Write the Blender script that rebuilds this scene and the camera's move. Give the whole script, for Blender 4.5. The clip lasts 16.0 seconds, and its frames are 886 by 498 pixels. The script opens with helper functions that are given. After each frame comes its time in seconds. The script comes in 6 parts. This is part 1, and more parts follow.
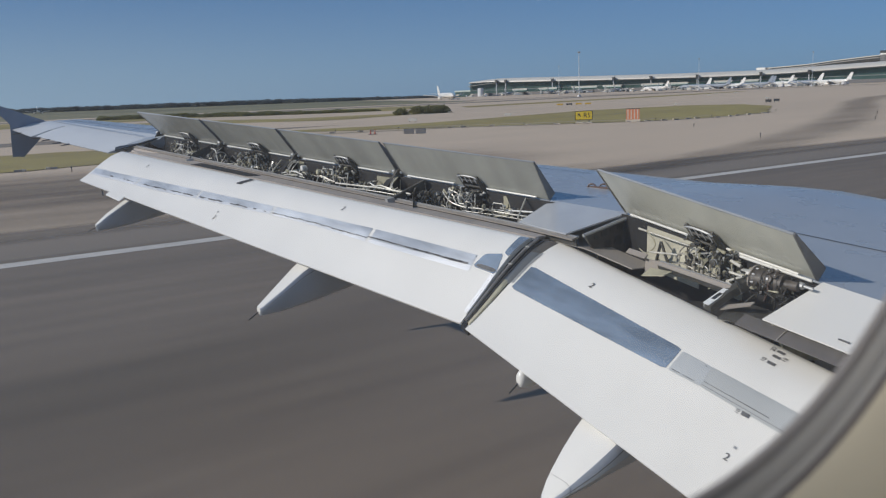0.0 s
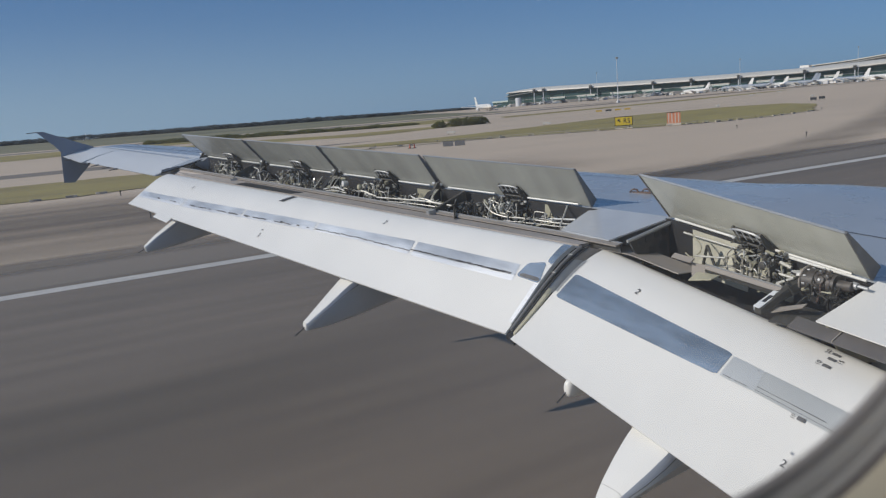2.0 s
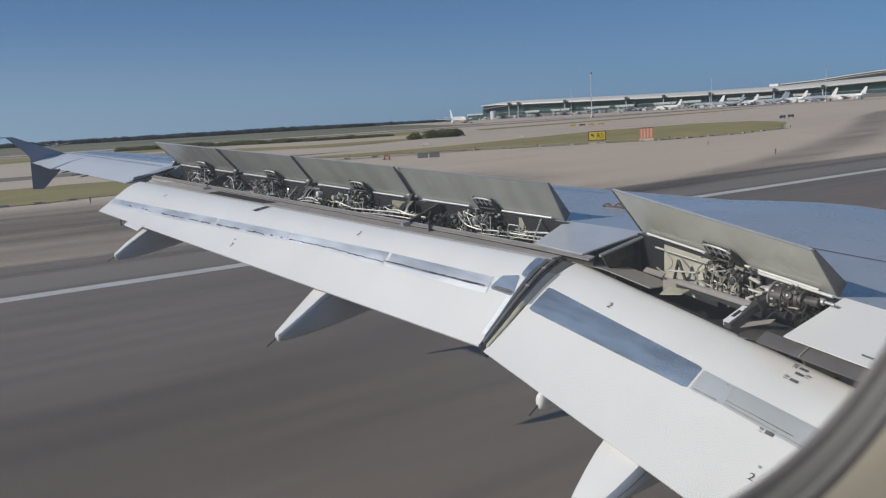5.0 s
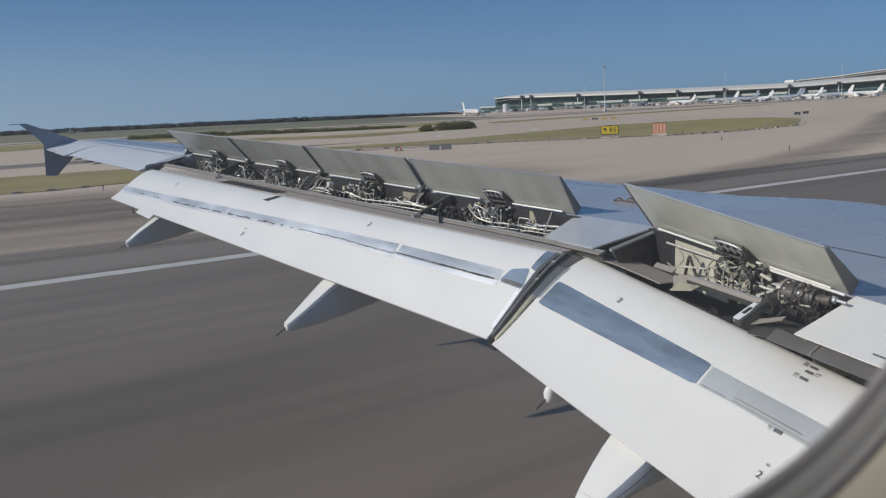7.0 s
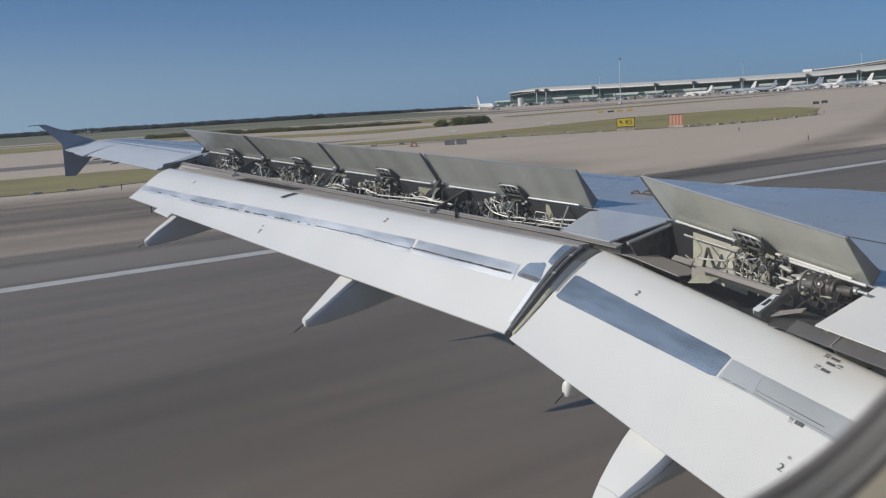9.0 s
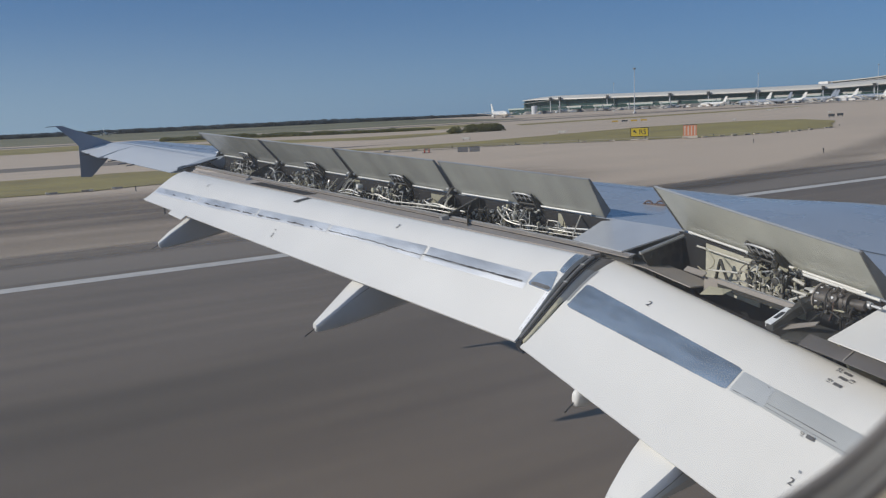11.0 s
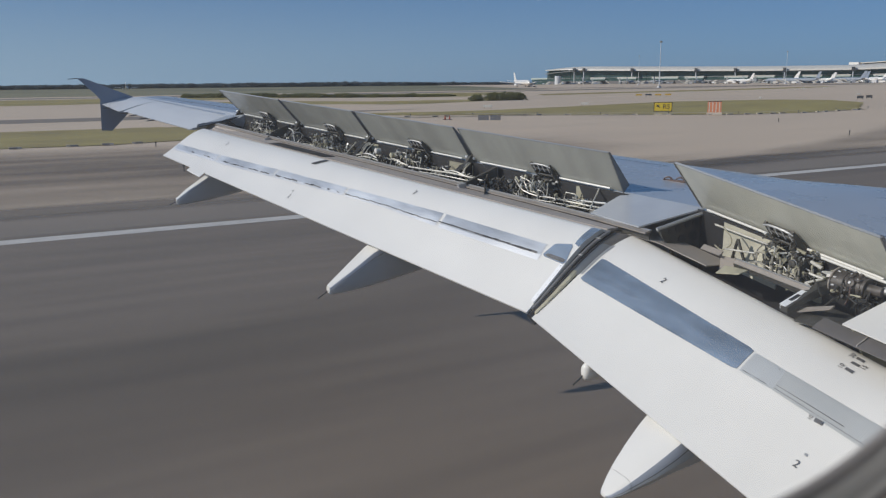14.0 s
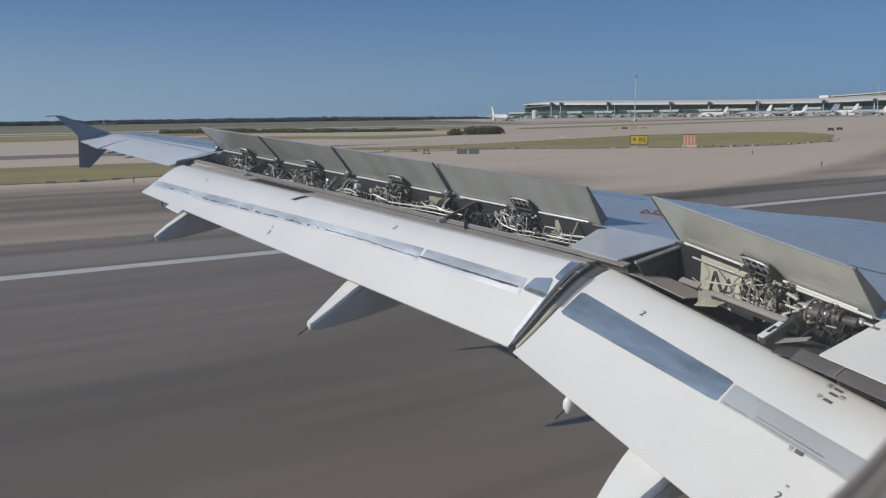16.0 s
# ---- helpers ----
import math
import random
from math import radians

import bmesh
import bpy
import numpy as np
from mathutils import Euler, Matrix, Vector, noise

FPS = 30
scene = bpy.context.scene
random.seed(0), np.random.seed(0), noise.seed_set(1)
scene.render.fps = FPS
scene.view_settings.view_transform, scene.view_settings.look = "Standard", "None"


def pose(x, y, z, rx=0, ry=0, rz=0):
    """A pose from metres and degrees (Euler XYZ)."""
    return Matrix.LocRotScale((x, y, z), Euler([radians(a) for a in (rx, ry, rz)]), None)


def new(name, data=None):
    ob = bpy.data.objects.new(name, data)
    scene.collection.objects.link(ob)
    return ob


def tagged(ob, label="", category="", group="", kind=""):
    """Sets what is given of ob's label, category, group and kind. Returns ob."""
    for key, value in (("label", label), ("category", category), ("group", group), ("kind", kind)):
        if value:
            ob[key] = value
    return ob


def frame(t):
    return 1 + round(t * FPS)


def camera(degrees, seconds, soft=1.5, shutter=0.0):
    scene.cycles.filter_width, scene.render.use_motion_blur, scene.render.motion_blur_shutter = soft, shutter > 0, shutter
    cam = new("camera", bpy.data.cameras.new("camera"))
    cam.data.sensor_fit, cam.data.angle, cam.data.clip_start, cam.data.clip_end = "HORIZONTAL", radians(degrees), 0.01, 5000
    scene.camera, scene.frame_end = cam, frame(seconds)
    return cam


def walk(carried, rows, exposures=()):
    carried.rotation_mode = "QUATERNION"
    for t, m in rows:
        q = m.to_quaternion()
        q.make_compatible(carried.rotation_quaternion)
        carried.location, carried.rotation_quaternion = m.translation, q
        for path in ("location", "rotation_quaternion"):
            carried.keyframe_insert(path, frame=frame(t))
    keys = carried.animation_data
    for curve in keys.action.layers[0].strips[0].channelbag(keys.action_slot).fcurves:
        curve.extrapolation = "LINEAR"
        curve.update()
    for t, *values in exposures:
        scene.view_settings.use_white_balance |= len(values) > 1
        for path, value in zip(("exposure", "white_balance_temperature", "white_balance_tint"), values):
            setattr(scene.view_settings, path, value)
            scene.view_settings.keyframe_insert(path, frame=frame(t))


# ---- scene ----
cam = camera(58.01, 16.0, soft=1.25)
# a phone-sized lens opening focused on the wing: the window frame beside it goes soft
cam.data.dof.use_dof, cam.data.dof.focus_distance, cam.data.dof.aperture_fstop = True, 9.0, 13.0
# seconds, x, y, z, tilt, roll, heading: a hand-held camera behind a cabin window
PATH = [
    (0.0, -0.0075, -0.0050, 4.7098, 79.09, 2.09, -33.25),
    (0.5, -0.0117, -0.0060, 4.7092, 79.56, 2.62, -32.37),
    (1.0, 0.0010, 0.0020, 4.7020, 79.57, 2.87, -30.82),
    (1.5, -0.0066, -0.0040, 4.7071, 80.06, 2.81, -30.96),
    (2.0, -0.0063, -0.0030, 4.7043, 80.08, 4.38, -30.57),
    (2.5, -0.0203, -0.0130, 4.7125, 80.32, 3.43, -31.06),
    (3.0, -0.0175, -0.0100, 4.7104, 80.15, 2.86, -31.92),
    (3.5, -0.0170, -0.0100, 4.7101, 80.22, 3.23, -31.32),
    (4.0, -0.0164, -0.0100, 4.7107, 80.53, 2.65, -32.23),
    (4.2, -0.0164, -0.0100, 4.7107, 80.86, 3.20, -32.55),
    (6.3, -0.0064, -0.0030, 4.7046, 80.56, 3.34, -31.60),
    (6.5, -0.0064, -0.0030, 4.7046, 80.36, 3.34, -31.25),
    (7.0, -0.0066, -0.0030, 4.7053, 80.29, 2.69, -31.46),
    (7.5, 0.0021, 0.0000, 4.7051, 79.28, 2.65, -30.29),
    (8.0, -0.0096, -0.0030, 4.7063, 79.52, 2.19, -29.96),
    (8.5, -0.0031, -0.0010, 4.7041, 79.45, 3.71, -30.11),
    (8.7, -0.0040, -0.0010, 4.7041, 79.85, 3.60, -30.45),
    (11.0, -0.0149, -0.0070, 4.7083, 80.53, 2.72, -29.45),
    (11.5, -0.0117, -0.0040, 4.7049, 81.06, 3.16, -30.74),
    (12.0, -0.0226, -0.0130, 4.7122, 82.75, 1.22, -33.30),
    (12.5, -0.0204, -0.0060, 4.7074, 81.70, 0.47, -32.65),
    (13.0, -0.0170, 0.0000, 4.7048, 79.62, 1.18, -30.07),
    (13.5, -0.0211, -0.0100, 4.7157, 79.82, 0.11, -28.98),
    (14.0, -0.0065, -0.0010, 4.7075, 78.25, 0.59, -27.90),
    (14.5, -0.0140, -0.0090, 4.7150, 80.21, 1.98, -26.96),
    (15.0, -0.0065, -0.0040, 4.7124, 80.34, 1.42, -28.19),
    (15.5, -0.0072, -0.0100, 4.7211, 80.42, 1.15, -28.05),
    (16.0, -0.0179, -0.0140, 4.7239, 80.62, 0.86, -29.41),
]
walk(cam, [(t, pose(x, y, z, rx, ry, rz)) for t, x, y, z, rx, ry, rz in PATH], [(0, 0.0), (16, 0.0)])

# ---- light ----
SUN = Vector((-0.835, 0.226, 0.502)).normalized()
world = bpy.data.worlds.new("sky")
scene.world = world
world.use_nodes = True
sky = world.node_tree.nodes.new("ShaderNodeTexSky")
sky.sky_type, sky.sun_disc = "NISHITA", False
sky.sun_elevation = math.asin(SUN.z)
sky.sun_rotation = math.atan2(SUN.x, SUN.y)
sky.altitude, sky.air_density, sky.dust_density, sky.ozone_density = 0, 0.6, 0.8, 3.0
back = world.node_tree.nodes["Background"]
back.inputs["Strength"].default_value = 0.064
tint = world.node_tree.nodes.new("ShaderNodeMix")
tint.data_type, tint.blend_type = "RGBA", "MULTIPLY"
tint.inputs[0].default_value, tint.inputs[7].default_value = 1.0, (0.81, 0.95, 1.09, 1)
even = world.node_tree.nodes.new("ShaderNodeMix")
even.data_type = "RGBA"
even.inputs[0].default_value, even.inputs[7].default_value = 0.50, (1.36, 3.4, 6.8, 1)
world.node_tree.links.new(sky.outputs[0], tint.inputs[6])
world.node_tree.links.new(tint.outputs[2], even.inputs[6])
# pale haze low in the sky, strongest towards the sun's side
wt = world.node_tree
way, split, side, low, turn, both, haze = [wt.nodes.new("ShaderNode" + k) for k in ("TexCoord", "SeparateXYZ", "VectorMath", "MapRange", "MapRange", "Math", "Mix")]
side.operation, both.operation, haze.data_type = "DOT_PRODUCT", "MULTIPLY", "RGBA"
side.inputs[1].default_value = (SUN.x / math.hypot(SUN.x, SUN.y), SUN.y / math.hypot(SUN.x, SUN.y), 0)
low.interpolation_type = "SMOOTHSTEP"
low.inputs[1].default_value, low.inputs[2].default_value, low.inputs[3].default_value, low.inputs[4].default_value = -0.02, 0.16, 1.0, 0.0
turn.inputs[1].default_value, turn.inputs[2].default_value, turn.inputs[3].default_value = -0.75, 0.35, 0.10
haze.inputs[7].default_value = (3.95, 5.7, 7.5, 1)
wt.links.new(way.outputs["Generated"], split.inputs[0])
wt.links.new(way.outputs["Generated"], side.inputs[0])
wt.links.new(split.outputs[2], low.inputs[0])
wt.links.new(side.outputs["Value"], turn.inputs[0])
wt.links.new(low.outputs[0], both.inputs[0])
wt.links.new(turn.outputs[0], both.inputs[1])
wt.links.new(both.outputs[0], haze.inputs[0])
wt.links.new(even.outputs[2], haze.inputs[6])
wt.links.new(haze.outputs[2], back.inputs[0])
sun = new("sun", bpy.data.lights.new("sun", "SUN"))
sun.data.energy, sun.data.angle, sun.data.color = 3.1, radians(0.53), (1.0, 0.94, 0.85)
sun.rotation_mode = "QUATERNION"
sun.rotation_quaternion = SUN.to_track_quat("Z", "Y")


# ---- materials ----
def mat(name, color, rough=0.6, metal=0.0, vary=0.15, scale=8.0, bump=0.0, stretch=(1, 1, 1), dark=None, spec=0.5, coat=0.0):
    """A principled material whose colour varies by broad and fine noise, with fine relief."""
    m = bpy.data.materials.new(name)
    m.use_nodes = True
    nt = m.node_tree
    b = nt.nodes["Principled BSDF"]
    b.inputs["Metallic"].default_value = metal
    b.inputs["Specular IOR Level"].default_value = spec
    b.inputs["Coat Weight"].default_value = coat
    b.inputs["Coat Roughness"].default_value = 0.12
    co = nt.nodes.new("ShaderNodeTexCoord")
    mp = nt.nodes.new("ShaderNodeMapping")
    mp.inputs["Scale"].default_value = stretch
    nt.links.new(co.outputs["Object"], mp.inputs[0])
    fine, broad = nt.nodes.new("ShaderNodeTexNoise"), nt.nodes.new("ShaderNodeTexNoise")
    fine.inputs["Scale"].default_value, fine.inputs["Detail"].default_value = scale, 6
    broad.inputs["Scale"].default_value, broad.inputs["Detail"].default_value = scale * 0.13, 3
    for n in (fine, broad):
        nt.links.new(mp.outputs[0], n.inputs["Vector"])
    add = nt.nodes.new("ShaderNodeMath")
    add.operation = "ADD"
    nt.links.new(fine.outputs[0], add.inputs[0])
    nt.links.new(broad.outputs[0], add.inputs[1])
    ramp = nt.nodes.new("ShaderNodeMapRange")
    ramp.inputs[1].default_value, ramp.inputs[2].default_value = 0.65, 1.35
    nt.links.new(add.outputs[0], ramp.inputs[0])
    mix = nt.nodes.new("ShaderNodeMix")
    mix.data_type = "RGBA"
    dark = dark or tuple(c * (1 - vary) for c in color)
    light = tuple(min(1, c * (1 + vary * 0.6)) for c in color)
    mix.inputs[6].default_value, mix.inputs[7].default_value = (*dark, 1), (*light, 1)
    nt.links.new(ramp.outputs[0], mix.inputs[0])
    nt.links.new(mix.outputs[2], b.inputs["Base Color"])
    rr = nt.nodes.new("ShaderNodeMapRange")
    rr.inputs[3].default_value, rr.inputs[4].default_value = max(0.02, rough * 0.85), min(1, rough * 1.15)
    nt.links.new(fine.outputs[0], rr.inputs[0])
    nt.links.new(rr.outputs[0], b.inputs["Roughness"])
    if bump:
        bp = nt.nodes.new("ShaderNodeBump")
        bp.inputs["Strength"].default_value, bp.inputs["Distance"].default_value = bump, 0.02
        nt.links.new(fine.outputs[0], bp.inputs["Height"])
        nt.links.new(bp.outputs[0], b.inputs["Normal"])
    return m


def streaked_metal(name, color, rough, streak, metal=1.0):
    """Bare metal with streaky, cloudy reflections put into its colour along the span, on a slightly wavy sheet."""
    m = bpy.data.materials.new(name)
    m.use_nodes = True
    nt = m.node_tree
    b = nt.nodes["Principled BSDF"]
    b.inputs["Metallic"].default_value = metal
    co = nt.nodes.new("ShaderNodeTexCoord")
    tex = []
    for stretch, scale, detail in (((9, 0.7, 9), 1.6, 5), ((2.2, 1.0, 2.2), 1.3, 3), ((1.5, 0.6, 1.5), 1.0, 1)):
        mp, nz = nt.nodes.new("ShaderNodeMapping"), nt.nodes.new("ShaderNodeTexNoise")
        mp.inputs["Scale"].default_value = stretch
        nz.inputs["Scale"].default_value, nz.inputs["Detail"].default_value = scale, detail
        nt.links.new(co.outputs["Object"], mp.inputs[0])
        nt.links.new(mp.outputs[0], nz.inputs["Vector"])
        tex.append(nz)
    add = nt.nodes.new("ShaderNodeMath")
    add.operation = "MULTIPLY_ADD"
    add.inputs[1].default_value = 0.6
    nt.links.new(tex[0].outputs[0], add.inputs[0])
    nt.links.new(tex[1].outputs[0], add.inputs[2])
    ramp = nt.nodes.new("ShaderNodeMapRange")
    ramp.inputs[1].default_value, ramp.inputs[2].default_value = 0.6, 1.0
    nt.links.new(add.outputs[0], ramp.inputs[0])
    mix = nt.nodes.new("ShaderNodeMix")
    mix.data_type = "RGBA"
    mix.inputs[6].default_value = (*[c * (1 - streak) for c in color], 1)
    mix.inputs[7].default_value = (*[min(1, c * (1 + streak * 0.45)) for c in color], 1)
    nt.links.new(ramp.outputs[0], mix.inputs[0])
    nt.links.new(mix.outputs[2], b.inputs["Base Color"])
    rr = nt.nodes.new("ShaderNodeMapRange")
    rr.inputs[3].default_value, rr.inputs[4].default_value = rough * 0.8, rough * 1.25
    nt.links.new(tex[1].outputs[0], rr.inputs[0])
    nt.links.new(rr.outputs[0], b.inputs["Roughness"])
    bp = nt.nodes.new("ShaderNodeBump")
    bp.inputs["Strength"].default_value, bp.inputs["Distance"].default_value = 0.35, 0.02
    nt.links.new(tex[2].outputs[0], bp.inputs["Height"])
    nt.links.new(bp.outputs[0], b.inputs["Normal"])
    return m


WHITE = mat("white_paint", (0.765, 0.755, 0.725), 0.32, vary=0.07, scale=2, coat=0.2)
SKIN = mat("grey_wing_paint", (0.37, 0.40, 0.44), 0.28, vary=0.10, scale=2.5, coat=0.2)
PALE = mat("pale_grey_paint", (0.62, 0.64, 0.66), 0.35, vary=0.08, scale=3)
BAND_OUT = streaked_metal("bright_metal_band", (0.84, 0.85, 0.865), 0.45, 0.14, metal=0.7)
BAND = streaked_metal("bare_metal_band", (0.74, 0.785, 0.80), 0.25, 0.36, metal=0.8)
BAND_DULL = mat("dull_metal_band", (0.555, 0.565, 0.55), 0.42, metal=0.35, vary=0.1, scale=4)
BAND_PLATE = mat("pale_metal_plate", (0.585, 0.60, 0.595), 0.40, metal=0.35, vary=0.08, scale=5)
BAND_PALE = streaked_metal("pale_metal_band", (0.72, 0.745, 0.77), 0.46, 0.28, metal=0.9)
BAND_BRIGHT = streaked_metal("light_toned_metal", (0.93, 0.935, 0.94), 0.48, 0.08, metal=0.85)
PANEL = mat("blue_grey_panel_paint", (0.43, 0.455, 0.49), 0.26, vary=0.14, scale=3, coat=0.2)
CREAM = mat("cream_sealant", (0.60, 0.56, 0.42), 0.5, vary=0.2, scale=15)
BAND_GREY = mat("grey_metal_band", (0.42, 0.43, 0.44), 0.42, metal=0.4, vary=0.12, scale=5)
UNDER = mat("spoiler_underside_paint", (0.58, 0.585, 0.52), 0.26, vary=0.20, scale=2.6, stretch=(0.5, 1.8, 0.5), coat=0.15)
# outboard copy: oil-stained, and darker overall with the panels' deeper shade in its colour
UNDER_SHADED_STAINED = mat("stained_shaded_underside_paint", (0.40, 0.408, 0.378), 0.24, vary=0.24, scale=2.6, stretch=(0.4, 2.2, 0.5), coat=0.15)
PRIMER = mat("primer", (0.40, 0.38, 0.28), 0.6, vary=0.35, scale=9, bump=0.1)
BAY_DARK = mat("dark_bay_metal", (0.06, 0.058, 0.052), 0.6, vary=0.5, scale=10, bump=0.15)
GEARBOX = mat("oily_brown_gearbox", (0.085, 0.074, 0.066), 0.5, vary=0.6, scale=14, bump=0.25)
SHROUD = mat("shroud_brown_grey", (0.30, 0.27, 0.24), 0.55, vary=0.2, scale=6)
LEDGE = mat("dusty_shroud_ledge", (0.42, 0.375, 0.34), 0.6, vary=0.2, scale=5)
SHROUD_DARK = mat("dark_shroud_strip", (0.125, 0.116, 0.112), 0.75, vary=0.3, scale=9)
JOINT = mat("grey_flap_joint", (0.17, 0.168, 0.168), 0.4, vary=0.3, scale=12)
SEAL = mat("dark_rubber_seal", (0.05, 0.05, 0.053), 0.7, vary=0.3, scale=20)
INK = mat("faded_dark_marking", (0.12, 0.12, 0.125), 0.6, vary=0.3, scale=40)
STEEL = mat("steel", (0.58, 0.58, 0.56), 0.45, metal=0.5, vary=0.2, scale=30)
OLD_PIPE = mat("dull_stained_pipe", (0.36, 0.34, 0.29), 0.42, metal=0.25, vary=0.5, scale=24)
PLATE_CREAM = mat("cream_primer_plate", (0.56, 0.54, 0.44), 0.55, vary=0.3, scale=9, bump=0.1)
PIPE = mat("pale_grey_pipe", (0.60, 0.585, 0.53), 0.38, metal=0.25, vary=0.35, scale=26)
BLACK = mat("plain_black", (0.02, 0.02, 0.022), 0.5, vary=0.2, scale=20)
RED = mat("red_brown_paint", (0.12, 0.078, 0.064), 0.5, vary=0.2, scale=20)
FENCE = mat("blue_grey_paint", (0.22, 0.27, 0.35), 0.35, vary=0.08, scale=4)
ASPHALT = mat("runway_asphalt", (0.181, 0.146, 0.114), 0.85, vary=0.36, scale=1.1, stretch=(0.08, 1, 1), bump=0.0)
CONCRETE = mat("taxiway_concrete", (0.575, 0.452, 0.33), 0.85, vary=0.14, scale=0.13, stretch=(0.3, 1, 1))
SHOULDER = mat("shoulder_asphalt", (0.215, 0.178, 0.142), 0.85, vary=0.2, scale=0.3, stretch=(0.2, 1, 1))
GRASS = mat("dry_grass", (0.31, 0.255, 0.075), 0.9, vary=0.45, scale=0.35, stretch=(0.35, 1, 1), dark=(0.20, 0.15, 0.062))
EARTH = mat("bare_earth", (0.40, 0.33, 0.23), 0.9, vary=0.2, scale=0.4)
FIELD = mat("far_field", (0.24, 0.21, 0.12), 0.9, vary=0.35, scale=0.02, stretch=(0.4, 1, 1), dark=(0.085, 0.095, 0.05))
LINE = mat("white_line_paint", (0.57, 0.535, 0.485), 0.7, vary=0.2, scale=2)
SIGN_YELLOW = mat("yellow_sign_face", (0.62, 0.46, 0.035), 0.5, vary=0.06, scale=4)
BASE_BLOCK = mat("pale_weathered_concrete", (0.58, 0.52, 0.43), 0.8, vary=0.2, scale=6)
YELLOW = mat("yellow_line_paint", (0.55, 0.36, 0.05), 0.7, vary=0.3, scale=2)
GLASS_WALL = mat("green_tinted_glass", (0.065, 0.115, 0.11), 0.12, vary=0.35, scale=0.1)
ROOF = mat("white_metal_roof", (0.58, 0.555, 0.50), 0.4, vary=0.08, scale=0.05)
CLAD = mat("grey_cladding", (0.26, 0.28, 0.28), 0.5, vary=0.15, scale=0.2)
DARK = mat("dark_steelwork", (0.05, 0.055, 0.06), 0.5, vary=0.2, scale=0.5)
TUBE = mat("white_enamel_tube", (0.70, 0.70, 0.675), 0.35, vary=0.12, scale=30)
ORANGE = mat("orange_plastic", (0.38, 0.07, 0.03), 0.5, vary=0.15, scale=10)
PALE_GREEN = mat("pale_green_cladding", (0.50, 0.58, 0.54), 0.45, vary=0.08, scale=0.1)
LINER = mat("cream_cabin_lining", (0.78, 0.73, 0.61), 0.6, vary=0.05, scale=12)
FRAME_SEAL = mat("grey_rubber_frame", (0.42, 0.41, 0.43), 0.6, vary=0.15, scale=25)
BEZEL = mat("grey_window_bezel", (0.54, 0.54, 0.55), 0.5, vary=0.08, scale=20)
SHADE_GAP = mat("frame_gap_shade", (0.24, 0.22, 0.24), 0.7, vary=0.1, scale=20)
BOARD_GREY = mat("grey_board_paint", (0.17, 0.17, 0.175), 0.6, vary=0.15, scale=3)
AIR_GREY = mat("grey_blue_airliner_paint", (0.26, 0.30, 0.36), 0.3, vary=0.1, scale=0.3)
FAIRING_SHEEN = mat("sheen_toned_fairing", (0.40, 0.45, 0.55), 0.3, vary=0.12, scale=5, coat=0.2)
FAIRING_SHADE = mat("shade_toned_fairing", (0.46, 0.50, 0.545), 0.35, vary=0.15, scale=4)
HALL_GREY = mat("grey_hall_roof", (0.36, 0.36, 0.35), 0.5, vary=0.08, scale=0.05)
ORANGE_BOARD = mat("orange_board_paint", (0.62, 0.22, 0.11), 0.6, vary=0.12, scale=3)


def leaf_mat(name, color, scale):
    """Leaves: half reflecting, half letting light through, varied from clump to clump."""
    m = mat(name, color, 0.8, vary=0.25, scale=scale, spec=0.1)
    nt = m.node_tree
    b, out = nt.nodes["Principled BSDF"], nt.nodes["Material Output"]
    glow, mix = nt.nodes.new("ShaderNodeBsdfTranslucent"), nt.nodes.new("ShaderNodeMixShader")
    nt.links.new(b.inputs["Base Color"].links[0].from_socket, glow.inputs[0])
    mix.inputs[0].default_value = 0.5
    nt.links.new(b.outputs[0], mix.inputs[1])
    nt.links.new(glow.outputs[0], mix.inputs[2])
    nt.links.new(mix.outputs[0], out.inputs[0])
    return m


def stain_mat(name="rubber_stain", color=(0.05, 0.047, 0.045), strength=0.7):
    """Rubber, wear or a darker tone on the paving: fading at the strip's sides and ends, broken up by noise."""
    m = bpy.data.materials.new(name)
    m.use_nodes = True
    nt = m.node_tree
    out, b = nt.nodes["Material Output"], nt.nodes["Principled BSDF"]
    b.inputs["Base Color"].default_value, b.inputs["Roughness"].default_value = (*color, 1), 0.85
    uv, sep, clear, mix, co, mp, nz = [nt.nodes.new("ShaderNode" + k) for k in ("UVMap", "SeparateXYZ", "BsdfTransparent", "MixShader", "TexCoord", "Mapping", "TexNoise")]
    mp.inputs["Scale"].default_value = (0.05, 0.35, 1)
    nz.inputs["Scale"].default_value, nz.inputs["Detail"].default_value = 1.0, 4
    nt.links.new(uv.outputs[0], sep.inputs[0])
    nt.links.new(co.outputs["Object"], mp.inputs[0])
    nt.links.new(mp.outputs[0], nz.inputs["Vector"])
    last = nz.outputs[0]
    for axis, far, top in ((1, 0.42, strength * 1.25), (0, 0.2, 1.0)):
        fold, ease, mul = [nt.nodes.new("ShaderNode" + k) for k in ("Math", "MapRange", "Math")]
        fold.operation, mul.operation, ease.interpolation_type = "PINGPONG", "MULTIPLY", "SMOOTHSTEP"
        fold.inputs[1].default_value = 0.5
        ease.inputs[1].default_value, ease.inputs[2].default_value, ease.inputs[4].default_value = 0.0, far, top
        nt.links.new(sep.outputs[axis], fold.inputs[0])
        nt.links.new(fold.outputs[0], ease.inputs[0])
        nt.links.new(ease.outputs[0], mul.inputs[0])
        nt.links.new(last, mul.inputs[1])
        last = mul.outputs[0]
    nt.links.new(last, mix.inputs[0])
    nt.links.new(clear.outputs[0], mix.inputs[1])
    nt.links.new(b.outputs[0], mix.inputs[2])
    nt.links.new(mix.outputs[0], out.inputs[0])
    return m


